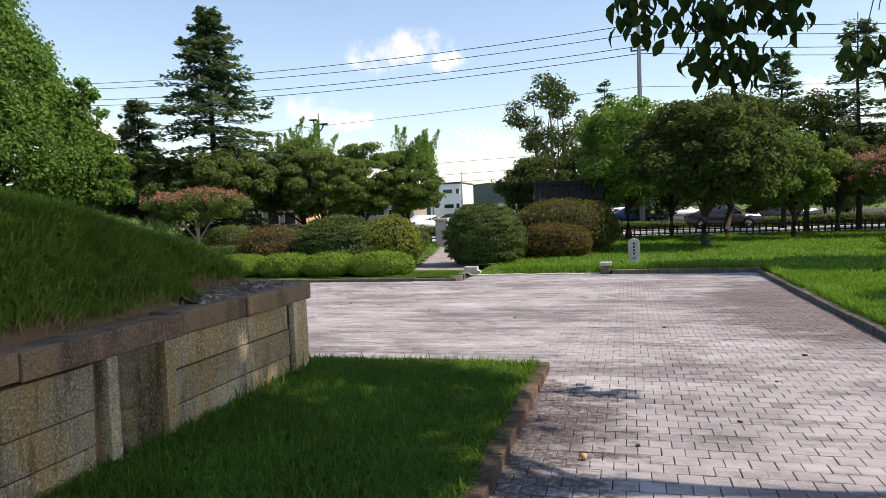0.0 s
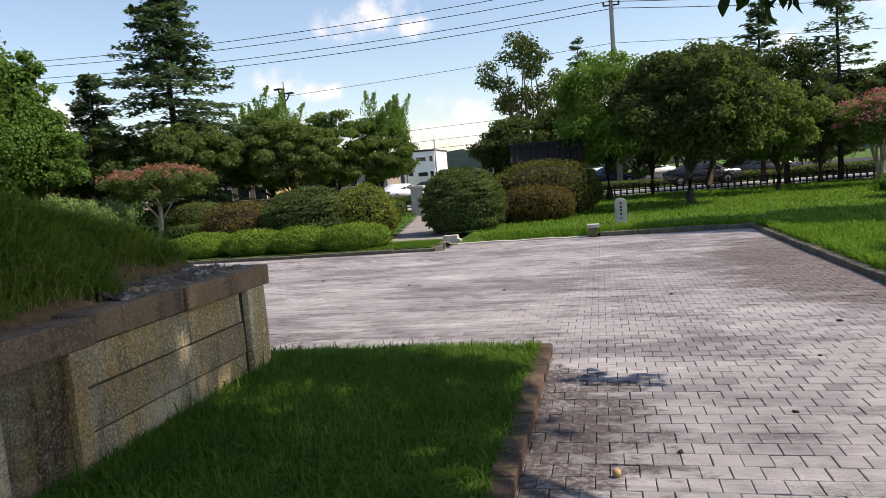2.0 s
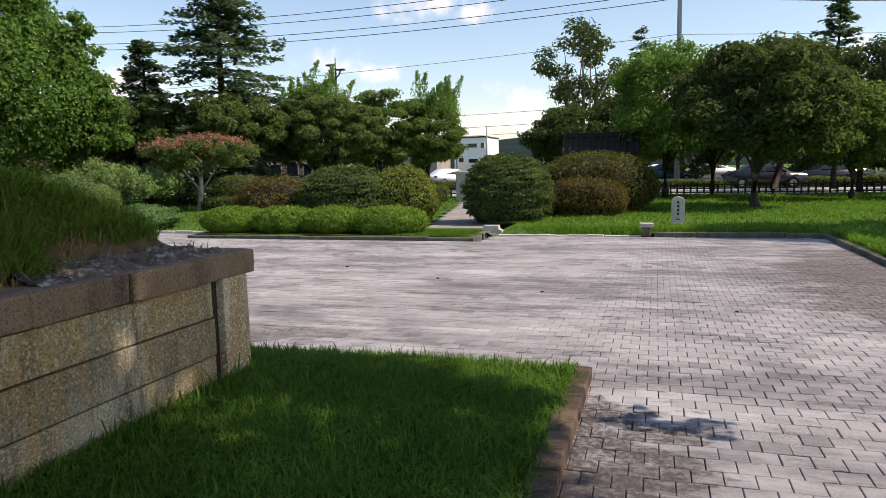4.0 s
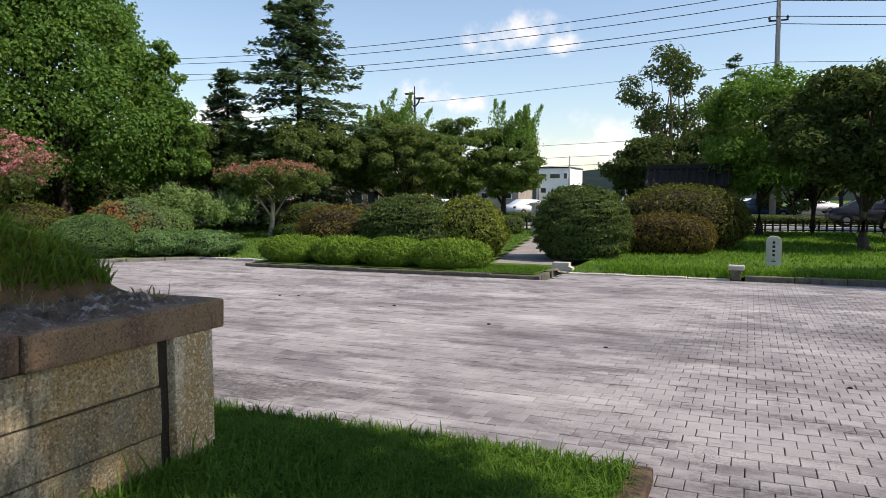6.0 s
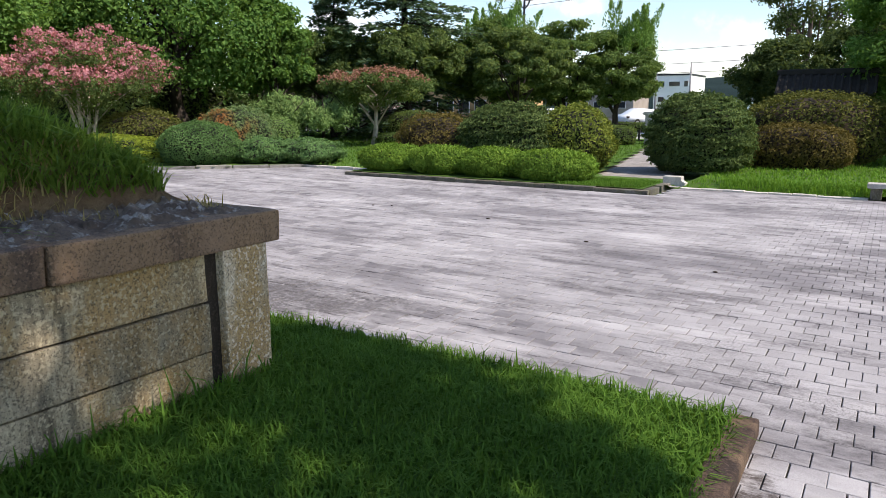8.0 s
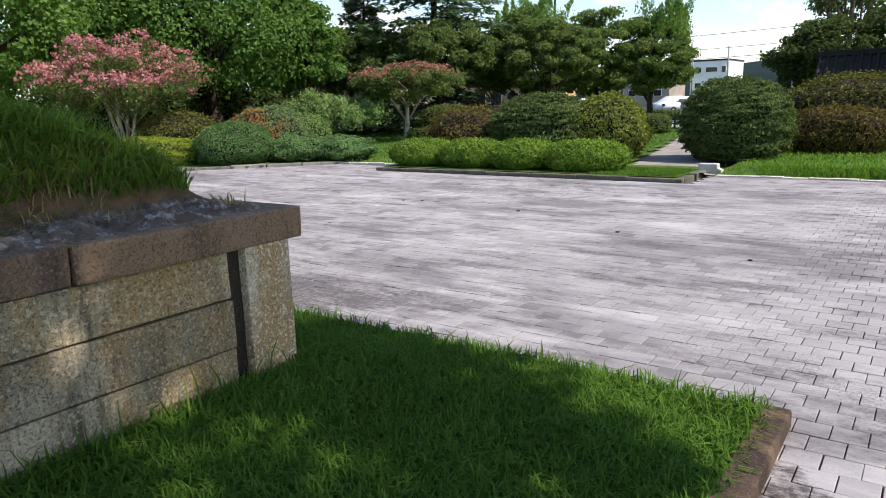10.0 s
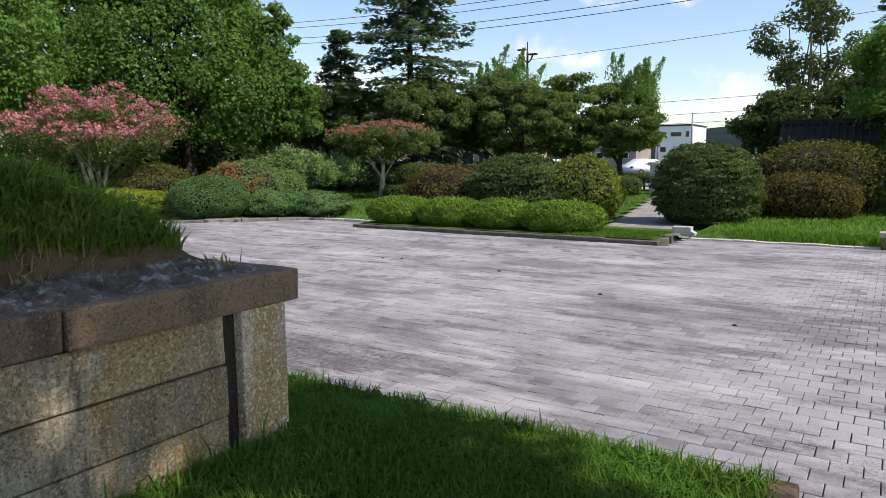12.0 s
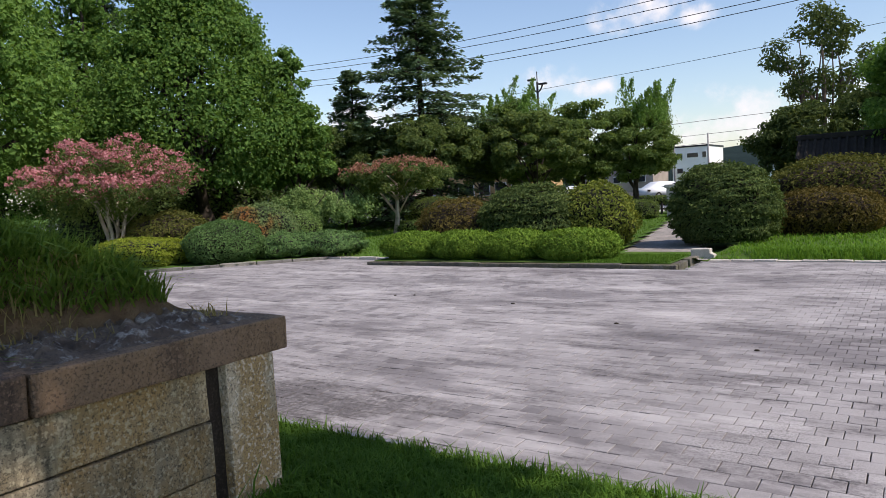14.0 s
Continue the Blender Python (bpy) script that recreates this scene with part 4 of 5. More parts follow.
conifer("spruce_tree", "tall dark blue-green spruce with layered boughs", (-20.1, 32.0, 0.1), 12.2, 4.9, F_SPRUCE, 61, 1.2, 0.42, 9, 0.2, 56, 0.36, 0.80, 0.24)
conifer("spruce_tree", "smaller dark spruce beside the tall one", (-25.2, 33.0, 0.1), 8.2, 3.0, F_SPRUCE, 62, 0.8, 0.4, 9, 0.22, 40, 0.34, 0.8, 0.16)
conifer("spruce_tree", "slender spruce rising above the broadleaf trees", (8.4, 44.0, 0.1), 9.8, 2.6, F_SPRUCE, 63, 2.5, 0.5, 7, 0.15, 26, 0.4, 0.8, 0.18)
conifer("spruce_tree", "thin-crowned spruce behind the crape myrtle", (10.5, 38.0, 0.1), 10.2, 2.4, F_SPRUCE, 64, 1.6, 0.55, 6, 0.12, 22, 0.4, 0.75, 0.16, 0.25)
conifer("spruce_tree", "small far spruce top", (-1.6, 55.0, 0.0), 11.0, 2.2, F_SPRUCE, 65, 4.0, 0.6, 6, 0.2, 18, 0.4, 0.8, 0.16)
conifer("conifer_tree", "tall dark conifer behind the ginkgo", (-39, 28, 0), 19, 4.5, F_SPRUCE, 66, 3.0, 0.7, 7, 0.25, 30, 0.55, 0.8, 0.3)
conifer("larch_tree", "light green feathery conifer at the lawn edge", (16.8, 36.0, 0.1), 9.4, 3.4, F_MID, 67, 1.2, 0.42, 8, 0.1, 40, 0.38, 0.8, 0.2)


def hanging(mat, n, leaf):
    """Leaf tassels that hang off the outer boughs."""
    def add(rng, root, C, R):
        k = rng.integers(0, len(C), n // 16)
        D = sphere_dirs(rng, len(k))
        D[:, 2] *= 0.3
        tip = C[k] + unit(D) * (R[k] * 1.0)[:, None]
        P = np.repeat(tip, 16, 0) + np.stack([rng.normal(0, 0.07, len(k) * 16), rng.normal(0, 0.07, len(k) * 16), -np.tile(np.linspace(0, 0.9, 16), len(k)) * rng.uniform(0.7, 1.1, len(k) * 16)], 1)
        child("tassels", leaves(rng, P, np.repeat(unit(D), 16, 0), leaf, 0.7, 0.8, mat, "tassels"), root)
    return add


broadleaf("ginkgo_tree", "tall green ginkgo with a conical crown and hanging leaf tassels", (-24.6, 23.0, 0.1), 12.8, 6.0, F_GINKGO, 46000, 0.16, 2.3, 0.36, 71, 170, hollow=0.7, cone=True, size=(0.14, 0.26), width=0.8, hang=0.4, extra=hanging(F_GINKGO, 9600, 0.13))
broadleaf("ginkgo_tree", "slender young ginkgo beside the tall one", (-21.0, 24.6, 0.1), 7.6, 2.0, F_GINKGO, 7000, 0.15, 2.4, 0.09, 79, 24, hollow=0.4, cone=True, size=(0.2, 0.32), width=0.8, hang=0.4)
broadleaf("ginkgo_tree", "tall yellow-green tree with drooping boughs", (-27.0, 15.2, 0.1), 15.0, 4.8, F_LIGHT, 30000, 0.18, 3.4, 0.34, 72, 130, hollow=0.7, cone=True, size=(0.14, 0.25), width=0.7, hang=0.6, extra=hanging(F_LIGHT, 6400, 0.14))
broadleaf("ginkgo_tree", "tall green tree behind the ginkgo", (-36.0, 24.5, 0.1), 16.0, 4.6, F_GINKGO, 16000, 0.24, 3, 0.34, 73, 80, hollow=0.7, cone=True, size=(0.16, 0.26), width=0.8)
broadleaf("garden_tree", "low broad light green tree behind the crape myrtle", (-32.5, 21.5, 0.1), 5.6, 4.2, F_LIGHT, 9000, 0.18, 1.8, 0.16, 74, 36)
# boughs hanging from the tree beside the court


def feathery(mat, n, leaf):
    """Upswept pale shoots above the crown."""
    def add(rng, root, C, R):
        top = C[C[:, 2] > np.quantile(C[:, 2], 0.7)]
        m = 16
        k = rng.integers(0, len(top), m)
        a = rng.uniform(-0.5, 0.5, (m, 2))
        h = rng.uniform(1.0, 1.9, m)
        P, N = [], []
        for i in range(m):
            t = rng.uniform(0, 1, n // m)
            axis = np.array([a[i, 0], a[i, 1], 1.0])
            w = (0.22 * (1 - t) + 0.03)[:, None]
            P.append(top[k[i]] + axis * (t * h[i])[:, None] + rng.normal(0, 1, (len(t), 3)) * w)
            N.append(rng.normal(0, 1, (len(t), 3)) * np.array([1, 1, 0.3]))
        child("treetop", leaves(rng, np.concatenate(P), np.concatenate(N), leaf, 0.35, -1.2, mat, "treetop"), root)
    return add


broadleaf("garden_tree", "light green tree with feathery upswept shoots", (-17.3, 36.0, 0.1), 6.1, 3.7, F_MID, 15000, 0.17, 1.2, 0.15, 81, 40, taper=0.45, squash=0.5, extra=feathery(F_LIGHT, 5200, 0.16))
broadleaf("garden_tree", "broad green tree with a low spreading crown", (-14.2, 37.0, 0.1), 5.7, 3.9, F_MID, 15000, 0.17, 1.2, 0.14, 82, 34, squash=0.45)
broadleaf("garden_tree", "light green tree with feathery upswept shoots beside the path", (-11.9, 38.0, 0.1), 5.4, 3.1, F_MID, 13000, 0.16, 1.3, 0.15, 83, 32, taper=0.45, squash=0.5, extra=feathery(F_LIGHT, 5200, 0.16))
broadleaf("garden_tree", "dense dark tree under the spruce", (-23.2, 30.5, 0.1), 5.2, 3.6, F_DARK, 12000, 0.18, 1.8, 0.14, 84, 34)
broadleaf("garden_tree", "dense dark tree in front of the spruce", (-18.6, 30.3, 0.1), 5.0, 3.2, F_DARK, 12000, 0.18, 1.9, 0.14, 85, 34)
broadleaf("garden_tree", "dark green layered tree behind the clipped shrubs", (-15.0, 33.5, 0.1), 5.1, 3.5, F_DARK, 14000, 0.17, 1.3, 0.13, 86, 32, squash=0.45)
broadleaf("garden_tree", "broad green tree in the distance", (-34.5, 40.0, 0), 6.7, 4.0, F_MID, 8000, 0.24, 1.8, 0.2, 87, 34)
broadleaf("garden_tree", "dark green tree in the distance", (-28.3, 40.0, 0), 6.0, 3.6, F_DARK, 8000, 0.22, 1.6, 0.2, 88, 34)
for x, y, sd in ((-40.5, 19.5, 170), (-47.0, 25.0, 171)):
    broadleaf("garden_tree", "leafy green tree behind the planting bed", (x, y, 0), 7.2, 4.4, F_LIGHT, 9000, 0.22, 0.5, 0.18, sd, 34)
broadleaf("garden_tree", "dark green tree in the distance", (-42, 36.0, 0), 7.5, 4.2, F_DARK, 8000, 0.24, 1.8, 0.2, 89, 34)

broadleaf("tall_tree", "tall open-crowned tree with three bare stems", (-5.0, 48.0, 0), 10.6, 3.5, F_DEEP, 4200, 0.22, 4.4, 0.16, 91, 11, hollow=0.45, taper=0.1, size=(0.22, 0.4), stems=3, spread=1.1, barkmat=M_BARK)
broadleaf("cherry_tree", "dark green cherry tree standing on the lawn", (2.58, 27.0, 0.08), 5.4, 3.6, F_DEEP, 17000, 0.19, 1.25, 0.15, 92, 50, taper=0.15, barkmat=M_BARK)
broadleaf("garden_tree", "green tree with bright yellow-green top", (-0.1, 34.0, 0.08), 6.9, 2.9, F_LIGHT, 13000, 0.17, 1.3, 0.14, 93, 30)
broadleaf("garden_tree", "green tree behind the cherry tree", (4.2, 34.5, 0.08), 6.8, 3.2, F_DEEP, 12000, 0.2, 1.5, 0.15, 94, 30, lean=(0.2, 0))
broadleaf("garden_tree", "light green tree on the far lawn", (6.3, 31.5, 0.08), 4.8, 2.3, F_MID, 9000, 0.18, 0.8, 0.12, 95, 26)
broadleaf("garden_tree", "dark green tree beside the tiled gate", (-4.6, 37.0, 0.05), 4.7, 2.7, F_DEEP, 10000, 0.17, 1.0, 0.12, 96, 28)
broadleaf("garden_tree", "dark broad tree near the fence", (8.8, 40.5, 0), 7.2, 3.6, F_DEEP, 11000, 0.2, 1.7, 0.16, 97, 30)
broadleaf("garden_tree", "dark broad tree near the fence", (12.8, 39.0, 0), 5.8, 3.2, F_DEEP, 10000, 0.2, 1.5, 0.15, 98, 28)
broadleaf("garden_tree", "dark low-branched tree at the lawn edge", (16.2, 43.0, 0), 7.2, 3.7, F_DEEP, 10000, 0.2, 1.0, 0.18, 99, 30)
broadleaf("garden_tree", "dark tree behind the tiled gate", (-1.6, 39.5, 0), 5.8, 3.0, F_DEEP, 9000, 0.18, 1.5, 0.14, 100, 26)
broadleaf("garden_tree", "dark tree at the lawn edge", (21.5, 38.0, 0), 7.0, 3.2, F_DEEP, 8000, 0.2, 1.4, 0.18, 101, 30)
for k in range(15):
    x = -62 + 8.6 * k
    if -30 < x < -5:
        continue
    broadleaf("roadside_tree", "distant dark green tree beyond the road", (x, 64 + 5 * ((k * 7) % 3), 0), 6.5 + (k * 5) % 3, 4.2, (F_DARK, F_MID)[k % 2], 4200, 0.34, 2.0, 0.2, 110 + k, 22)

for k, (x, y, h, r) in enumerate(((-4, 58, 5.0, 3.4), (2.5, 60, 5.6, 3.8), (9.5, 58, 5.0, 3.8), (16, 60, 5.8, 4.0), (23, 58, 5.2, 3.8), (30, 60, 5.5, 4), (-44, 56, 6, 4), (-52, 52, 6, 4.2))):
    broadleaf("roadside_tree", "dense dark green tree beyond the road", (x, y, 0), h, r, F_DARK, 5500, 0.28, 0.3, 0.16, 140 + k, 24)
broadleaf("garden_tree", "dark green tree near the lawn fence", (1.9, 36.0, 0.05), 6.0, 2.6, F_DEEP, 9000, 0.18, 1.6, 0.13, 150, 28)
broadleaf("garden_tree", "small dark green tree near the lawn fence", (9.0, 35.5, 0.05), 4.6, 2.3, F_DEEP, 8000, 0.17, 1.4, 0.12, 151, 26)
broadleaf("garden_tree", "dark green tree between the spruces", (-26.5, 29.5, 0.05), 4.6, 2.8, F_MID, 9000, 0.18, 1.7, 0.13, 152, 28)

# Two trees out of view, added to cast shade on lawn and paving.
broadleaf("shade_tree", "unseen tall tree added to shade the court's far edge", (12.2, 19.8, 0.06), 14.0, 2.7, F_DARK, 14000, 0.22, 5.0, 0.2, 160, 34)
broadleaf("shade_tree", "unseen tree added to shade the lawn beside the court", (10.8, 12.4, 0.06), 8.6, 2.0, F_DARK, 8000, 0.22, 4.6, 0.16, 161, 24)
# tree beside the court: its boughs hang into view, its crown shades the bed and the mound, its bole the paving
over = thing("persimmon_tree", "leafy tree beside the court with hanging dark green boughs", "tree", (4.2, 5.2, 0.06))
rng = np.random.default_rng(131)
C = np.stack([rng.uniform(-3.4, 1.4, 112), rng.uniform(-5.4, 3.2, 112), rng.uniform(6.1, 10.9, 112)], 1)
C = C[((C[:, 0] + 1.0) / 2.5) ** 2 + ((C[:, 2] - 8.5) / 2.4) ** 2 + ((C[:, 1] + 1.05) / 4.5) ** 6 < 1]
C[:, 0] -= 0.5
R = rng.uniform(0.4, 0.75, len(C))
TW = [(-4.15, 1.9, 3.35), (-3.75, 2.05, 3.3), (-3.4, 1.95, 3.3), (-3.55, 2.0, 2.9), (-3.3, 2.05, 2.85), (-3.0, 1.95, 3.4), (-2.4, 2.1, 2.85), (-2.2, 2.0, 2.75), (-3.05, 2.0, 3.2)]
bmt = bmesh.new()
tube(bmt, [(0, 0, -0.1), (0.02, 0, 0.4), (-0.02, 0.02, 2.6), (0.03, 0, 5.2), (-0.1, -0.1, 6.8), (-0.3, -0.5, 8.6), (-0.5, -0.8, 10.0)], [0.24, 0.17, 0.155, 0.145, 0.12, 0.08, 0.03], 10)
for c in C[:34]:
    q = Vector(c)
    p = Vector((-0.05, -0.05, min(max(q.z - 1.6, 5.4), 8.0)))
    tube(bmt, [p, p.lerp(q, 0.5) + Vector((0, 0, 0.25)), q], [0.06, 0.035, 0.012], 5)
# one long bough that droops over the court
tube(bmt, [(0, 0, 5.3), (-0.9, 0.8, 5.6), (-2.0, 1.6, 5.0), (-2.9, 1.95, 4.1), (-3.5, 2.0, 3.45), (-4.1, 1.9, 3.4)], [0.05, 0.035, 0.025, 0.016, 0.01, 0.004], 6)
tube(bmt, [(-2.0, 1.6, 5.0), (-2.2, 1.9, 4.0), (-2.3, 2.05, 3.1)], [0.014, 0.009, 0.004], 5)
for n, c in enumerate(TW):
    q = Vector(c)
    p = Vector((-2.25, 2.0, 3.4)) if n in (6, 7) else Vector((-3.3, 1.98, 3.7))
    tube(bmt, [p, p.lerp(q, 0.5) + Vector((0, 0.03, 0.08)), q], [0.007, 0.005, 0.003], 5)
part("trunk", bmt, M_BARK, over, "", True)
child("crown", crown_mesh(rng, C, R, 24000, 0.22, F_OVER, 0.6, 0.3), over)


def big_leaves(rng, P, size, mat):
    """Pointed, cupped leaves that hang from the twigs."""
    n = len(P)
    a = rng.uniform(0, 6.2832, n)
    T = unit(np.stack([np.cos(a) * 0.45, np.sin(a) * 0.45, -np.ones(n) * rng.uniform(0.5, 1.2, n)], 1))
    B = unit(np.cross(T, rng.normal(0, 1, (n, 3))))
    N = np.cross(T, B)
    s = (size * rng.uniform(0.7, 1.25, n))[:, None]
    rows = [(0, 0.05), (0.3, 0.26), (0.62, 0.27), (0.86, 0.13), (1.0, 0.01)]
    v = []
    for t, w in rows:
        c = P + T * s * t + N * s * (0.12 * math.sin(3.14 * t) - 0.12 * t * t)
        v += [c - B * s * w + N * s * w * 0.25, c, c + B * s * w + N * s * w * 0.25]
    v = np.stack(v, 1)
    quads = [[3 * i + j, 3 * i + j + 1, 3 * i + j + 4, 3 * i + j + 3] for i in range(4) for j in (0, 1)]
    f = (np.arange(n)[:, None, None] * 15 + np.array(quads)).reshape(-1, 4)
    return mesh_np("bough_leaves", v, f, mat, True)


P = []
for (x, y, z), m, r in zip(TW, (44, 50, 44, 44, 36, 36, 30, 26, 28), (0.34, 0.36, 0.34, 0.3, 0.28, 0.28, 0.22, 0.24, 0.28)):
    P.append(np.array([x, y, z - 0.06]) + unit(rng.normal(0, 1, (m, 3))) * (r * rng.uniform(0.2, 1, (m, 1))) * np.array([1, 1, 0.75]))
child("bough_leaves", big_leaves(rng, np.concatenate(P), 0.155, F_OVER), over, "large pointed dark leaves on hanging twigs")

# ---- built things ----
marker = thing("stone_marker", "pale granite marker stone with engraved characters on the lawn", "marker stone", (0.05, 20.7, 0.05))
bm = bmesh.new()
prof = [(-0.155, 0), (0.155, 0), (0.155, 0.58), (0.13, 0.65), (0.08, 0.685), (0, 0.70), (-0.08, 0.685), (-0.13, 0.65), (-0.155, 0.58)]
f = bm.faces.new([bm.verts.new((x, -0.07, z)) for x, z in prof])
ex = bmesh.ops.extrude_face_region(bm, geom=[f])
bmesh.ops.translate(bm, vec=(0, 0.14, 0), verts=[v for v in ex["geom"] if isinstance(v, bmesh.types.BMVert)])
bmesh.ops.recalc_face_normals(bm, faces=bm.faces)
bmesh.ops.bevel(bm, geom=[e for e in bm.edges if e.calc_face_angle(0) > 1], offset=0.012, segments=2, affect="EDGES")
part("slab", bm, M_PALE, marker)
for k, (z, w) in enumerate(((0.56, 0.05), (0.47, 0.055), (0.38, 0.055), (0.29, 0.05), (0.185, 0.075), (0.15, 0.1))):
    h = 0.028 if k < 4 else 0.008
    part("engraving", box(-w / 2, -0.074, z - h, w / 2, -0.068, z + h, 0.002), M_INK, marker, "dark engraved character, unreadable")

post = thing("stone_bollard", "small stone bollard with a flat pale cap at the kerb", "bollard", (-0.65, 18.48, 0))
part("shaft", box(-0.085, -0.085, 0, 0.085, 0.085, 0.2, 0.012, 0.004), M_KERB_D, post)
part("cap", box(-0.14, -0.14, 0.2, 0.14, 0.14, 0.285, 0.012, 0.004), M_PALE, post, "flat pale capstone")
stub = thing("stone_block", "short pale granite block at the end of the kerb", "stone block", (-4.08, 18.78, 0))
bm = box(-0.22, -0.1, 0, 0.22, 0.1, 0.2, 0.015, 0.004)
for v in bm.verts:
    if v.co.z > 0.1 and v.co.x > 0.1:
        v.co.x -= 0.08
part("block", bm, M_PALE, stub)

gp = thing("gate_post", "square pale stone gate post with a capstone beside the path", "gate post", (-8.55, 32.7, 0.02))
part("shaft", box(-0.28, -0.28, 0, 0.28, 0.28, 1.22, 0.02, 0.006), M_PALE, gp)
part("cap", box(-0.34, -0.34, 1.22, 0.34, 0.34, 1.36, 0.03, 0.004), M_PALE, gp, "pale capstone")


def fence(x0, x1, y, slope, name_label):
    root = thing("lattice_fence", name_label, "fence", (0, 0, 0))
    n = int((x1 - x0) / 0.30)
    rail = bmesh.new()
    bmesh.ops.create_cube(rail, size=1)
    bmesh.ops.scale(rail, vec=(x1 - x0, 0.05, 0.05), verts=rail.verts)
    ang = math.degrees(math.atan(slope))
    me = bpy.data.meshes.new("rail")
    rail.to_mesh(me)
    rail.free()
    me.materials.append(M_DARKWOOD)
    for z in (0.13, 0.32, 0.49):
        child("rail", me, root).matrix_local = pose((x0 + x1) / 2, y + slope * (x1 - x0) / 2, z + 0.02, 0, 0, ang)
    pk = box(-0.04, -0.035, 0, 0.04, 0.035, 0.58, 0.008)
    pm_ = bpy.data.meshes.new("picket")
    pk.to_mesh(pm_)
    pk.free()
    pm_.materials.append(M_DARKWOOD)
    for i in range(n + 1):
        x = x0 + i * 0.30
        child("picket", pm_, root).location = (x, y + slope * (x - x0) - 0.04, 0.02)
    return root


fence(-3.4, 34, 37.6, 0.085, "low dark timber lattice fence along the lawn")
fence(-46, -9.2, 35.4, -0.02, "low dark timber lattice fence beside the gate post")

# tiled gate roof
roof = thing("tiled_gate", "traditional wall with a dark grey tiled roof", "gate house", (-2.7, 33.2, 0))
part("wall", box(-1.35, -0.2, 0, 1.35, 0.2, 2.0, 0.02), M_CONC, roof)
bm = bmesh.new()
prof = [(-0.85, 1.98), (-0.5, 2.25), (-0.2, 2.55), (0, 2.7), (0.2, 2.55), (0.5, 2.25), (0.85, 1.98), (0.8, 1.93), (0, 2.3), (-0.8, 1.93)]
f = bm.faces.new([bm.verts.new((-1.55, y, z)) for y, z in prof])
ex = bmesh.ops.extrude_face_region(bm, geom=[f])
bmesh.ops.translate(bm, vec=(3.1, 0, 0), verts=[v for v in ex["geom"] if isinstance(v, bmesh.types.BMVert)])
bmesh.ops.recalc_face_normals(bm, faces=bm.faces)
rf = part("roof", bm, M_TILE, roof, "dark grey tile roof")
tb = bmesh.new()
tube(tb, [(0, -0.88, 2.0), (0, -0.5, 2.29), (0, -0.2, 2.58), (0, 0, 2.72)], [0.055] * 4, 7)
tme = bpy.data.meshes.new("ridge_tile")
tb.to_mesh(tme)
tb.free()
tme.materials.append(M_TILE)
for k in range(13):
    child("roll_tile", tme, rf).location = (-1.5 + 0.25 * k, 0, 0)
part("ridge", box(-1.62, -0.1, 2.68, 1.62, 0.1, 2.88, 0.04), M_TILE, roof, "heavy tiled ridge")

# utility poles, wires, lamps


def pole(name, label, at, h, r, arms):
    root = thing(name, label, "utility pole", at)
    bm = bmesh.new()
    tube(bm, [(0, 0, 0), (0, 0, h * 0.5), (0, 0, h)], [r, r * 0.85, r * 0.65], 12)
    part("shaft", bm, M_CONC, root, "", True)
    for z, l in arms:
        part("crossarm", box(-l, -0.05, z - 0.05, l, 0.05, z + 0.05, 0.01), M_BLACK, root)
        for s in (-1, 1):
            b2 = bmesh.new()
            tube(b2, [(s * l * 0.9, 0, z + 0.05), (s * l * 0.9, 0, z + 0.16), (s * l * 0.9, 0, z + 0.3)], [0.05, 0.09, 0.04], 8)
            part("insulator", b2, M_KERB_G, root)
    return root


pole("utility_pole", "tall grey concrete utility pole carrying wires", (0.95, 56, 0), 18.0, 0.2, ((13.2, 0.6), (15.0, 0.6)))
pole("utility_pole", "thin dark street pole near the white building", (-21.0, 90, 0), 6.7, 0.13, ())
pole("utility_pole", "thin pale pole beside the white building", (-25.5, 92, 0), 6.0, 0.13, ((5.8, 0.5),))


def wire(a, b, sag, r=0.02):
    bm = bmesh.new()
    a, b = Vector(a), Vector(b)
    pts = []
    for i in range(15):
        t = i / 14
        p = a.lerp(b, t)
        p.z -= sag * 4 * t * (1 - t)
        pts.append(p)
    tube(bm, pts, [r] * 15, 4)
    ob = part("power_line", bm, M_BLACK, None)
    return tagged(ob, "thin black overhead power line", "cable", "overhead power lines")


for dx, z, zl, zr, s in ((-0.5, 15.1, 17.05, 13.0, 1.3), (0.5, 14.5, 16.75, 12.5, 1.3), (-0.6, 13.45, 15.45, 11.6, 1.3), (0.5, 13.0, 15.05, 11.0, 1.3)):
    wire((0.95 + dx * 0.4, 56 + dx * 0.3, z), (-70, 61 + dx, zl), s, 0.026)
    wire((0.95 + dx * 0.4, 56 + dx * 0.3, z), (62, 60 + dx, zr), s * 0.8, 0.026)
for z, y in ((8.9, 85), (7.4, 85.1), (6.4, 85.2)):
    wire((-60, 87, z - 1.5), (30, 85, z + 0.6), 0.5, 0.022)
wire((-62, 61.3, 9.6), (0.9, 56, 10.5), 0.5, 0.016)
wire((0.9, 56, 10.5), (62, 60, 8.2), 0.3, 0.016)
for x, y, h in ((-60, 87, 8.5), (30, 85, 10), (-70, 61, 17.6), (62, 60, 14), (-62, 61.3, 10)):
    pole("utility_pole", "grey concrete utility pole at the roadside", (x, y, 0), h, 0.18, ((h - 0.6, 0.6),))

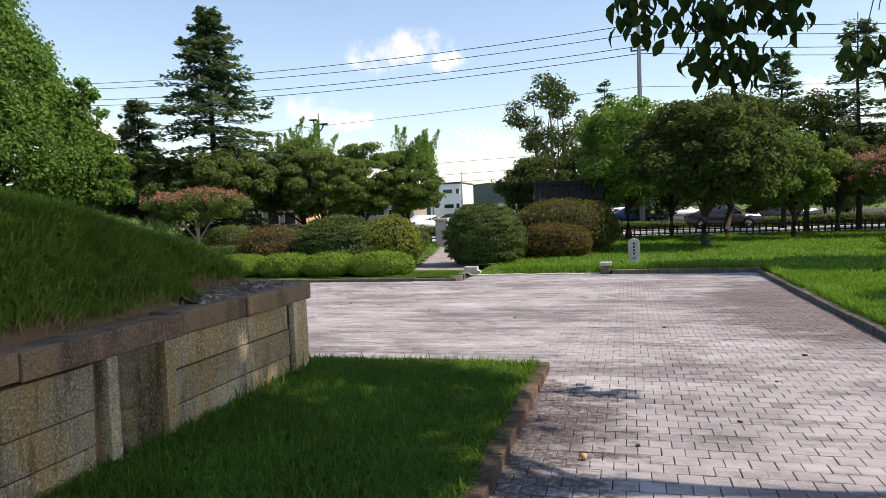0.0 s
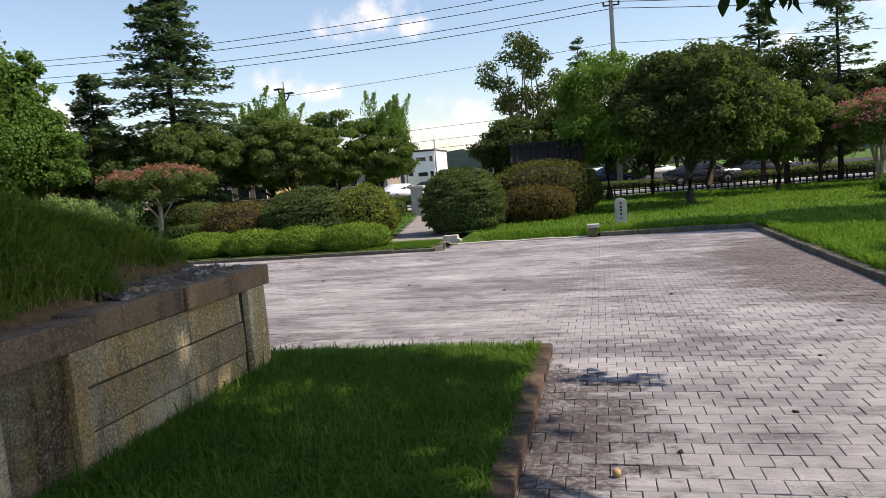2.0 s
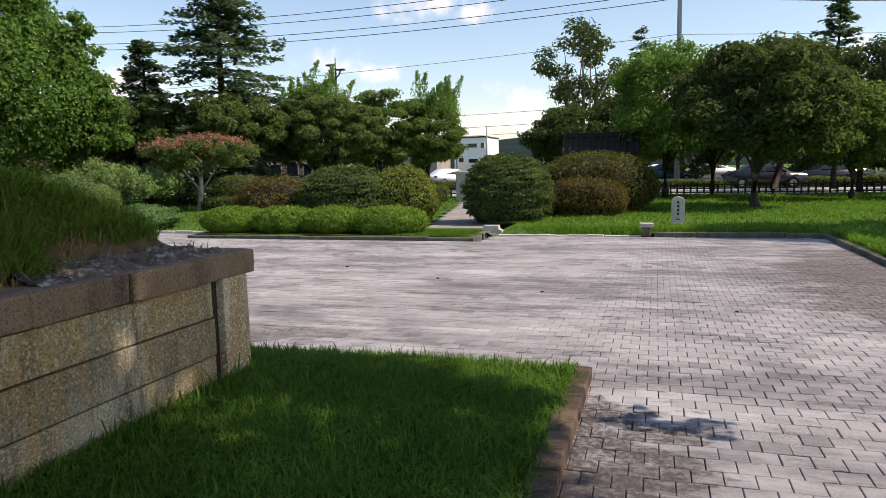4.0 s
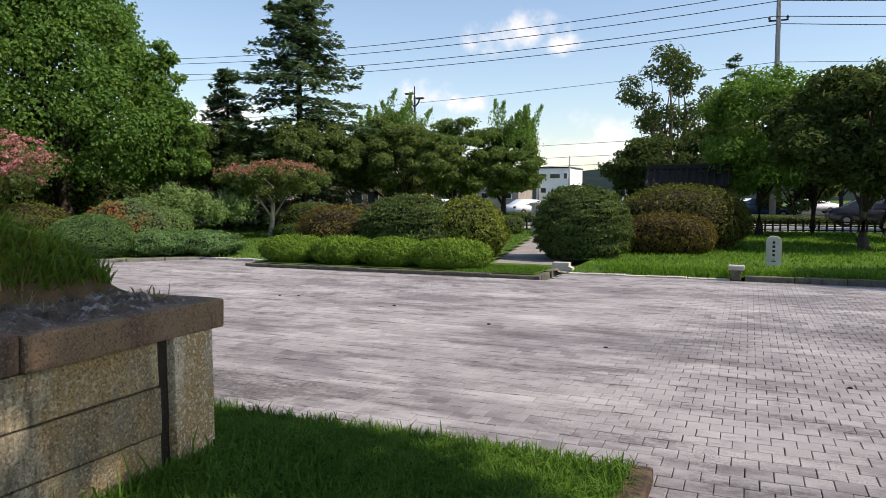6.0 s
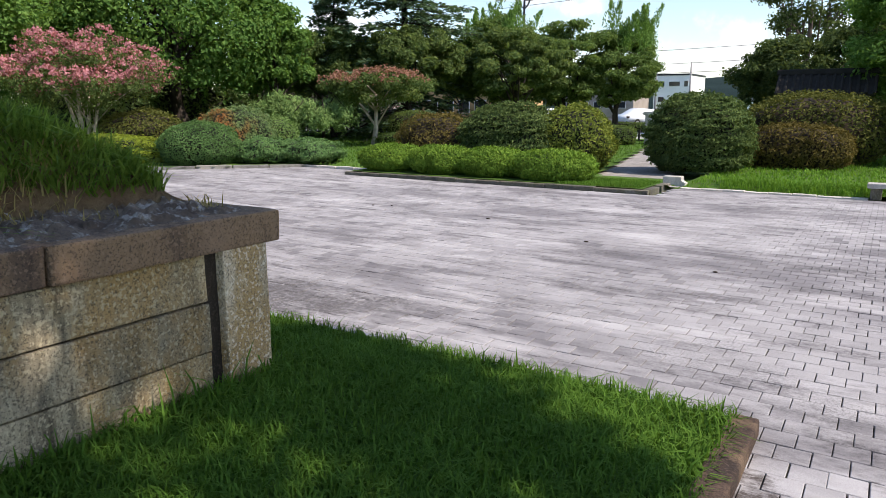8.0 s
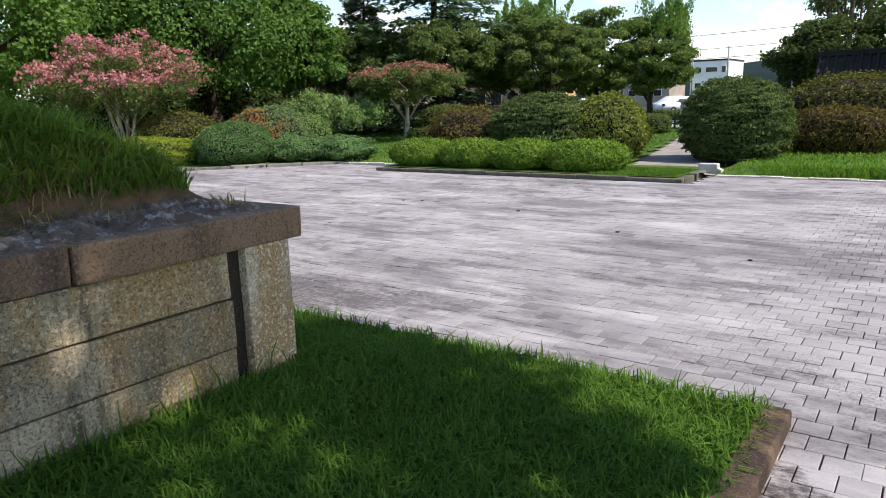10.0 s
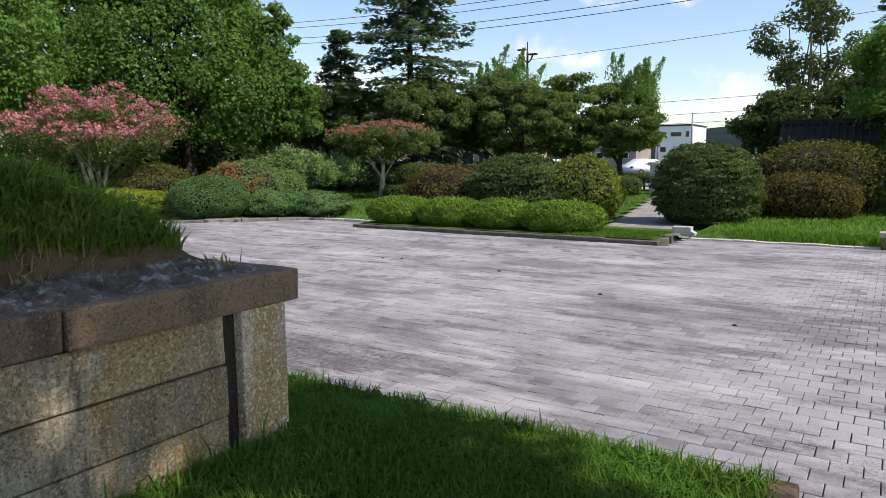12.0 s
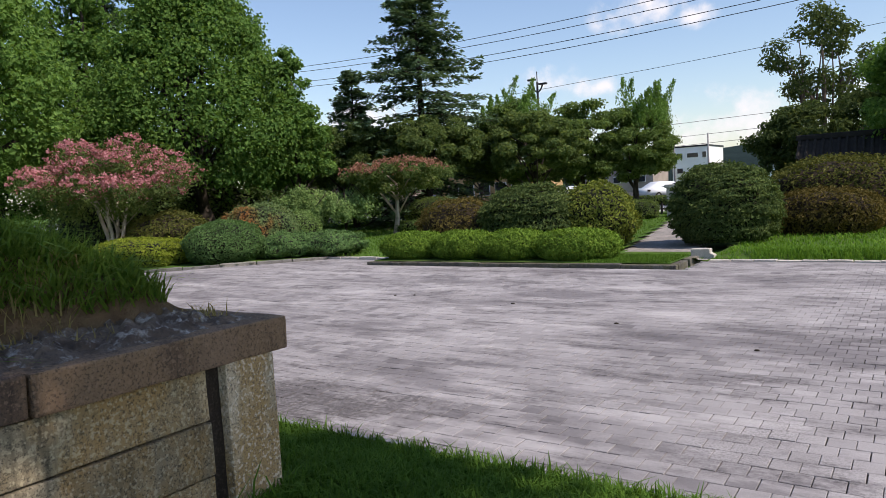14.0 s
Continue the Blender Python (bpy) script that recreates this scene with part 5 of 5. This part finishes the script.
lamp = thing("street_lamp", "black twin-headed street lamp behind the trees", "street lamp", (-18.9, 42, 0))
bm = bmesh.new()
tube(bm, [(0, 0, 0), (0, 0, 3), (0, 0, 7.6)], [0.09, 0.075, 0.06], 10)
part("pole", bm, M_BLACK, lamp, "", True)
for s in (-1, 1):
    bm = bmesh.new()
    tube(bm, [(0, 0, 7.0), (s * 0.2, 0, 7.15), (s * 0.35, 0, 7.45 + 0.3 * (s < 0))], [0.045] * 3, 6)
    part("arm", bm, M_BLACK, lamp)
    part("lamp_head", box(s * 0.35 - 0.25, -0.12, 7.42 + 0.3 * (s < 0), s * 0.35 + 0.25, 0.12, 7.52 + 0.3 * (s < 0), 0.03), M_BLACK, lamp)
part("finial", box(-0.02, -0.02, 7.6, 0.02, 0.02, 8.2), M_BLACK, lamp)

# ---- buildings ----


def building(name, label, x0, x1, y, depth, h, wins, mat, roofmat):
    root = thing(name, label, "building", ((x0 + x1) / 2, y, 0))
    w = (x1 - x0) / 2
    part("wall", box(-w, 0, 0, w, depth, h), mat, root)
    part("roof", box(-w - 0.1, -0.1, h, w + 0.1, depth + 0.1, h + 0.25, 0.03), roofmat, root)
    for x, z, a, b in wins:
        wd = part("window", box(x - a, -0.08, z - b, x + a, 0.05, z + b, 0.02), M_WHITE, root)
        part("pane", box(x - a + 0.07, -0.1, z - b + 0.07, x + a - 0.07, -0.07, z + b - 0.07), M_GLASS, wd)
    return root


building("white_building", "white two-storey building with dark windows", -33.8, -28.2, 120, 10, 6.5, [(-1.6, 5.2, 0.5, 0.45), (0.4, 5.2, 0.9, 0.4), (2.2, 5.2, 0.35, 0.5), (-1.6, 2.8, 0.5, 0.45), (0.6, 2.6, 0.9, 0.4), (2.2, 2.6, 0.35, 0.5)], M_PLASTER, M_BLACK)
building("low_building", "low brown-grey building beside the white one", -46, -34.5, 112, 8, 3.4, [(-4 + 2 * k, 1.9, 0.6, 0.5) for k in range(5)], M_SHED, M_TILE)
building("low_building", "low pale shed beyond the car park", -27.0, -17.0, 118, 8, 2.6, [(-2, 1.4, 0.8, 0.4), (2, 1.4, 0.8, 0.4)], M_PLASTER, M_CONC)
building("shop_building", "brown-grey shop building beyond the car park", -70, -50, 92, 10, 5.0, [(-8 + 2.3 * k, 3.4, 0.7, 0.6) for k in range(8)], M_SHED, M_TILE)
building("shop_building", "ochre shop building behind the trees", -45, -34, 70, 8, 3.6, [(-4 + 2 * k, 1.6, 0.7, 0.7) for k in range(5)], M_CAMEL, M_TILE)
building("shop_building", "brown-grey house behind the trees", -60, -48, 66, 8, 4.0, [(-4 + 2 * k, 2.0, 0.6, 0.6) for k in range(5)], M_SHED, M_TILE)

# ---- cars ----


def car(label, mat):
    root = thing("car", label, "car")
    prof = [(-2.15, 0.32), (-2.2, 0.62), (-2.05, 0.82), (-1.25, 0.93), (-0.55, 1.40), (0.75, 1.46), (1.55, 1.02), (2.1, 0.93), (2.2, 0.6), (2.12, 0.32)]
    bm = bmesh.new()
    f = bm.faces.new([bm.verts.new((x, -0.88, z)) for x, z in prof])
    ex = bmesh.ops.extrude_face_region(bm, geom=[f])
    bmesh.ops.translate(bm, vec=(0, 1.76, 0), verts=[v for v in ex["geom"] if isinstance(v, bmesh.types.BMVert)])
    bmesh.ops.recalc_face_normals(bm, faces=bm.faces)
    for v in bm.verts:
        if v.co.z > 1.2:
            v.co.y *= 0.8
    bmesh.ops.bevel(bm, geom=[e for e in bm.edges if e.calc_face_angle(0) > 0.35], offset=0.06, segments=2, affect="EDGES")
    part("body", bm, mat, root, "", True)
    for s in (-1, 1):
        for xs in ([(-1.0, 0.98), (-0.5, 1.33), (0.1, 1.36), (0.1, 0.98)], [(0.18, 0.98), (0.18, 1.36), (0.7, 1.36), (1.3, 1.02)]):
            b2 = bmesh.new()
            q = b2.faces.new([b2.verts.new((x, s * (0.905 - 0.2 * max(0, z - 0.98) / 0.4), z)) for x, z in xs])
            e2 = bmesh.ops.extrude_face_region(b2, geom=[q])
            bmesh.ops.translate(b2, vec=(0, -s * 0.03, 0), verts=[v for v in e2["geom"] if isinstance(v, bmesh.types.BMVert)])
            part("window", b2, M_GLASS, root)
        for x in (-1.35, 1.35):
            wb = bmesh.new()
            tube(wb, [(x, s * 0.72, 0.32), (x, s * 0.9, 0.32)], [0.32, 0.32], 18)
            wl = part("wheel", wb, M_TYRE, root)
            rb = bmesh.new()
            tube(rb, [(x, s * 0.88, 0.32), (x, s * 0.915, 0.32)], [0.2, 0.18], 14)
            part("rim", rb, M_RIM, wl)
        part("headlight", box(-2.22, s * 0.66 - 0.16, 0.66, -2.08, s * 0.66 + 0.16, 0.78, 0.02), M_GLASS, root)
        part("tail_light", box(2.1, s * 0.68 - 0.14, 0.72, 2.2, s * 0.68 + 0.14, 0.86, 0.02), M_KERB_R, root)
    ws = bmesh.new()
    q = ws.faces.new([ws.verts.new(p) for p in ((-1.2, -0.72, 0.985), (-1.2, 0.72, 0.985), (-0.6, 0.62, 1.39), (-0.6, -0.62, 1.39))])
    e2 = bmesh.ops.extrude_face_region(ws, geom=[q])
    bmesh.ops.translate(ws, vec=(-0.02, 0, 0.02), verts=[v for v in e2["geom"] if isinstance(v, bmesh.types.BMVert)])
    part("windscreen", ws, M_GLASS, root)
    return root


white = car("white car parked beyond the fence", M_CARW)
white.matrix_basis = pose(-17.7, 61.5, 0, 0, 0, 240)
for x, y, a in ((-31.0, 75.0, 190), (-1.2, 80.0, 20), (-4.4, 78.0, 60), (5.0, 79.0, 10), (12.0, 66.0, 8)):
    copy_thing(white, pose(x, y, 0, 0, 0, a))
dark = car("black car parked beyond the fence", M_CARK)
dark.matrix_basis = pose(5.6, 47.6, 0, 0, 0, 182)
for x, y, a in ((-26.5, 41.0, 175), (10.5, 54.0, 8), (-38, 44, 5), (-17.5, 72, 170)):
    copy_thing(dark, pose(x, y, 0, 0, 0, a))
blue = car("grey-blue car parked beyond the road", M_CARB)
blue.matrix_basis = pose(0.4, 62.0, 0, 0, 0, 185)

# ---- grass ----
rng = np.random.default_rng(7)


def scatter(n, x0, y0, x1, y1, height, keep=None):
    x, y = rng.uniform(x0, x1, n), rng.uniform(y0, y1, n)
    if keep:
        m = np.array([keep(a, b) for a, b in zip(x, y)])
        x, y = x[m], y[m]
    z = np.array([height(a, b) for a, b in zip(x, y)])
    return np.stack([x, y, z - 0.01], 1)


def grass(name, label, P, h, w, mat, lean=0.5):
    return tagged(new(name, blades(rng, P, h, w, mat, name, lean)), label, "grass", kind="stuff")


grass("bed_grass", "thick green grass of the bed below the wall", np.concatenate([scatter(105000, -3.14, 0.6, -1.0, END_Y + 0.02, bed_height), scatter(9000, -6, 7.1, -3.1, END_Y, bed_height)]), 0.085, 0.0042, F_GRASS, 1.2)
grass("bed_edge_grass", "longer grass blades leaning over the edge of the bed", np.concatenate([scatter(500, -5, 7.8, -1.0, 8.0, bed_height), scatter(900, -1.14, 2.0, -1.0, 8.0, bed_height), scatter(900, -3.14, 2, -2.95, 7.0, bed_height)]), 0.13, 0.005, F_GRASS, 1.3)
grass("mound_grass", "rough long grass on the burial mound", scatter(105000, -6.5, 0.5, -3.42, 7.0, mound_height, lambda x, y: mound_height(x, y) > (1.12 if y > 5.8 else 1.02) + 0.12 * noise.noise(Vector((x * 2.2, y * 2.2, 1)))), 0.16, 0.0055, F_GRASS2, 1.9)
grass("mound_straw", "dry straw-coloured grass tufts at the foot of the mound", scatter(3500, -3.9, 1.5, -3.36, 7.0, mound_height, lambda x, y: noise.noise(Vector((x * 2.2, y * 2.2, 1))) > 0.08), 0.12, 0.004, F_STRAW, 1.2)
grass("lawn_grass_east", "sunlit grass of the lawn beside the court", scatter(60000, RIGHT_X + 0.13, 5, 11, 18.5, lawn_z), 0.11, 0.010, F_LAWN, 1.0)
grass("lawn_grass_north", "sunlit grass of the lawn behind the court", scatter(50000, -3.8, 18.5, 16, 37, lawn_z), 0.10, 0.014, F_LAWN, 0.9)
grass("lawn_edge_grass", "longer grass along the kerb behind the court", np.concatenate([scatter(5000, -3.2, 18.56, 2.8, 19.3, lawn_z), scatter(5500, RIGHT_X + 0.13, 4, RIGHT_X + 0.36, 18.4, lawn_z)]), 0.17, 0.007, F_LAWN, 1.2)
grass("lawn_grass_west", "grass of the lawn around the clipped shrubs", scatter(50000, -32, 18.2, -4.3, 35, lawn_z, lambda x, y: x < path_left(max(y, 19.3)) - 0.1 and (x < -11.3 or y > 18.5)), 0.07, 0.012, F_GRASS, 0.7)
grass("hedge_bed_grass", "short grass in the kerbed hedge bed", scatter(5000, -6.0, 17.22, -4.3, 18.6, lambda x, y: 0.09), 0.06, 0.006, F_GRASS, 0.7)

grass("wall_weeds", "tall weed blades at the foot of the wall", scatter(26, -3.1, 5.6, -2.95, 6.9, bed_height), 0.26, 0.006, F_GRASS, 0.9)
grass("edge_weeds", "tall weed blades at the edge of the bed", scatter(16, -4.5, 7.85, -1.1, 8.0, bed_height), 0.2, 0.006, F_GRASS, 0.9)

# small debris on the paving
for k, (x, y, s) in enumerate(((0.35, 10.6, 0.03), (1.7, 8.9, 0.035), (2.2, 6.6, 0.05), (2.45, 7.9, 0.035), (0.7, 6.4, 0.03), (-0.05, 5.75, 0.03), (1.2, 7.7, 0.025), (-3.4, 12.2, 0.03), (-5.2, 13.1, 0.03), (-1.8, 11.4, 0.025), (-7.1, 13.4, 0.03), (-7.4, 13.3, 0.03))):
    bm = bmesh.new()
    bmesh.ops.create_icosphere(bm, subdivisions=2, radius=s)
    for v in bm.verts:
        v.co = Vector((v.co.x * (1.3 + 0.4 * math.sin(k)), v.co.y, v.co.z * 0.5)) + noise.noise_vector(v.co * 40 + Vector((k, 0, 0))) * s * 0.5
    ob = part("dry_leaf", bm, M_CORE_LITTER, None)
    ob.location = (x, y, s * 0.2)
    ob.scale = (0.6, 0.6, 0.6)
    tagged(ob, "small dark curled dry leaf on the paving", "leaf litter", "litter on the paving")
fr = bmesh.new()
bmesh.ops.create_icosphere(fr, subdivisions=2, radius=0.024)
ob = part("fallen_fruit", fr, M_CAMEL, None, smooth=True)
ob.location = (-0.4, 5.42, 0.023)
tagged(ob, "small yellow fallen fruit on the paving", "fruit")

# ---- pavers ----
pavers = thing("pavement", "pale square concrete pavers in running bond with grime", "paving", kind="structure")
PW, PD, GAP, CH = 0.152, 0.157, 0.005, 0.003
rows = []
for j in range(int((18.42 + 4) / PD)):
    y = -4 + (j + 0.5) * PD
    for i in range(-1, int((RIGHT_X + 26) / PW) + 2):
        x = RIGHT_X - 0.003 - (i + 0.5 + 0.5 * (j % 2)) * PW
        if x < -9 and y < 8.5:
            continue
        if paved(x + 0.07, y) or paved(x, y + 0.07) or paved(x - 0.07, y):
            rows.append((x, y))
rows = np.array(rows)
prng = np.random.default_rng(3)
own = (rows[:, 0] > -0.95) & (rows[:, 0] < 1.15) & (rows[:, 1] > 4.6) & (rows[:, 1] < 8.0)
hx, hy = (PW - GAP) / 2, (PD - GAP) / 2
tmpl = np.array([(-hx, -hy, -0.02), (hx, -hy, -0.02), (hx, hy, -0.02), (-hx, hy, -0.02), (-hx, -hy, -CH), (hx, -hy, -CH), (hx, hy, -CH), (-hx, hy, -CH),
                 (-hx + CH, -hy + CH, 0), (hx - CH, -hy + CH, 0), (hx - CH, hy - CH, 0), (-hx + CH, hy - CH, 0)])
quads = [(8, 9, 10, 11)] + [(a, (a + 1) % 4, 4 + (a + 1) % 4, 4 + a) for a in range(4)] + [(4 + a, 4 + (a + 1) % 4, 8 + (a + 1) % 4, 8 + a) for a in range(4)]
far = rows[~own]
base = np.column_stack([far[:, 0] + prng.normal(0, 0.001, len(far)), far[:, 1] + prng.normal(0, 0.001, len(far)), prng.normal(0, 0.0012, len(far))])
tilt = prng.normal(0, 0.008, (len(far), 2))
V = base[:, None] + tmpl[None]
V[:, :, 2] += tilt[:, :1] * tmpl[None, :, 0] + tilt[:, 1:] * tmpl[None, :, 1]
F = (np.arange(len(far))[:, None, None] * 12 + np.array(quads)).reshape(-1, 4)
tagged(child("paver_field", mesh_np("paver_field", V, F, M_PAVE), pavers, "pale grimy concrete pavers"), kind="stuff")
one = mesh_np("paver", tmpl, np.array(quads), M_PAVE)
for x, y in rows[own][:300]:
    ob = child("paver", one, pavers)
    ob.location = (x + prng.normal(0, 0.001), y + prng.normal(0, 0.001), prng.normal(0, 0.0012))
    ob.rotation_euler = (prng.normal(0, 0.008), prng.normal(0, 0.008), prng.normal(0, 0.004))
rest = rows[own][300:]
if len(rest):
    V = np.column_stack([rest, np.zeros(len(rest))])[:, None] + tmpl[None]
    tagged(child("paver_field", mesh_np("paver_field", V, (np.arange(len(rest))[:, None, None] * 12 + np.array(quads)).reshape(-1, 4), M_PAVE), pavers), kind="stuff")
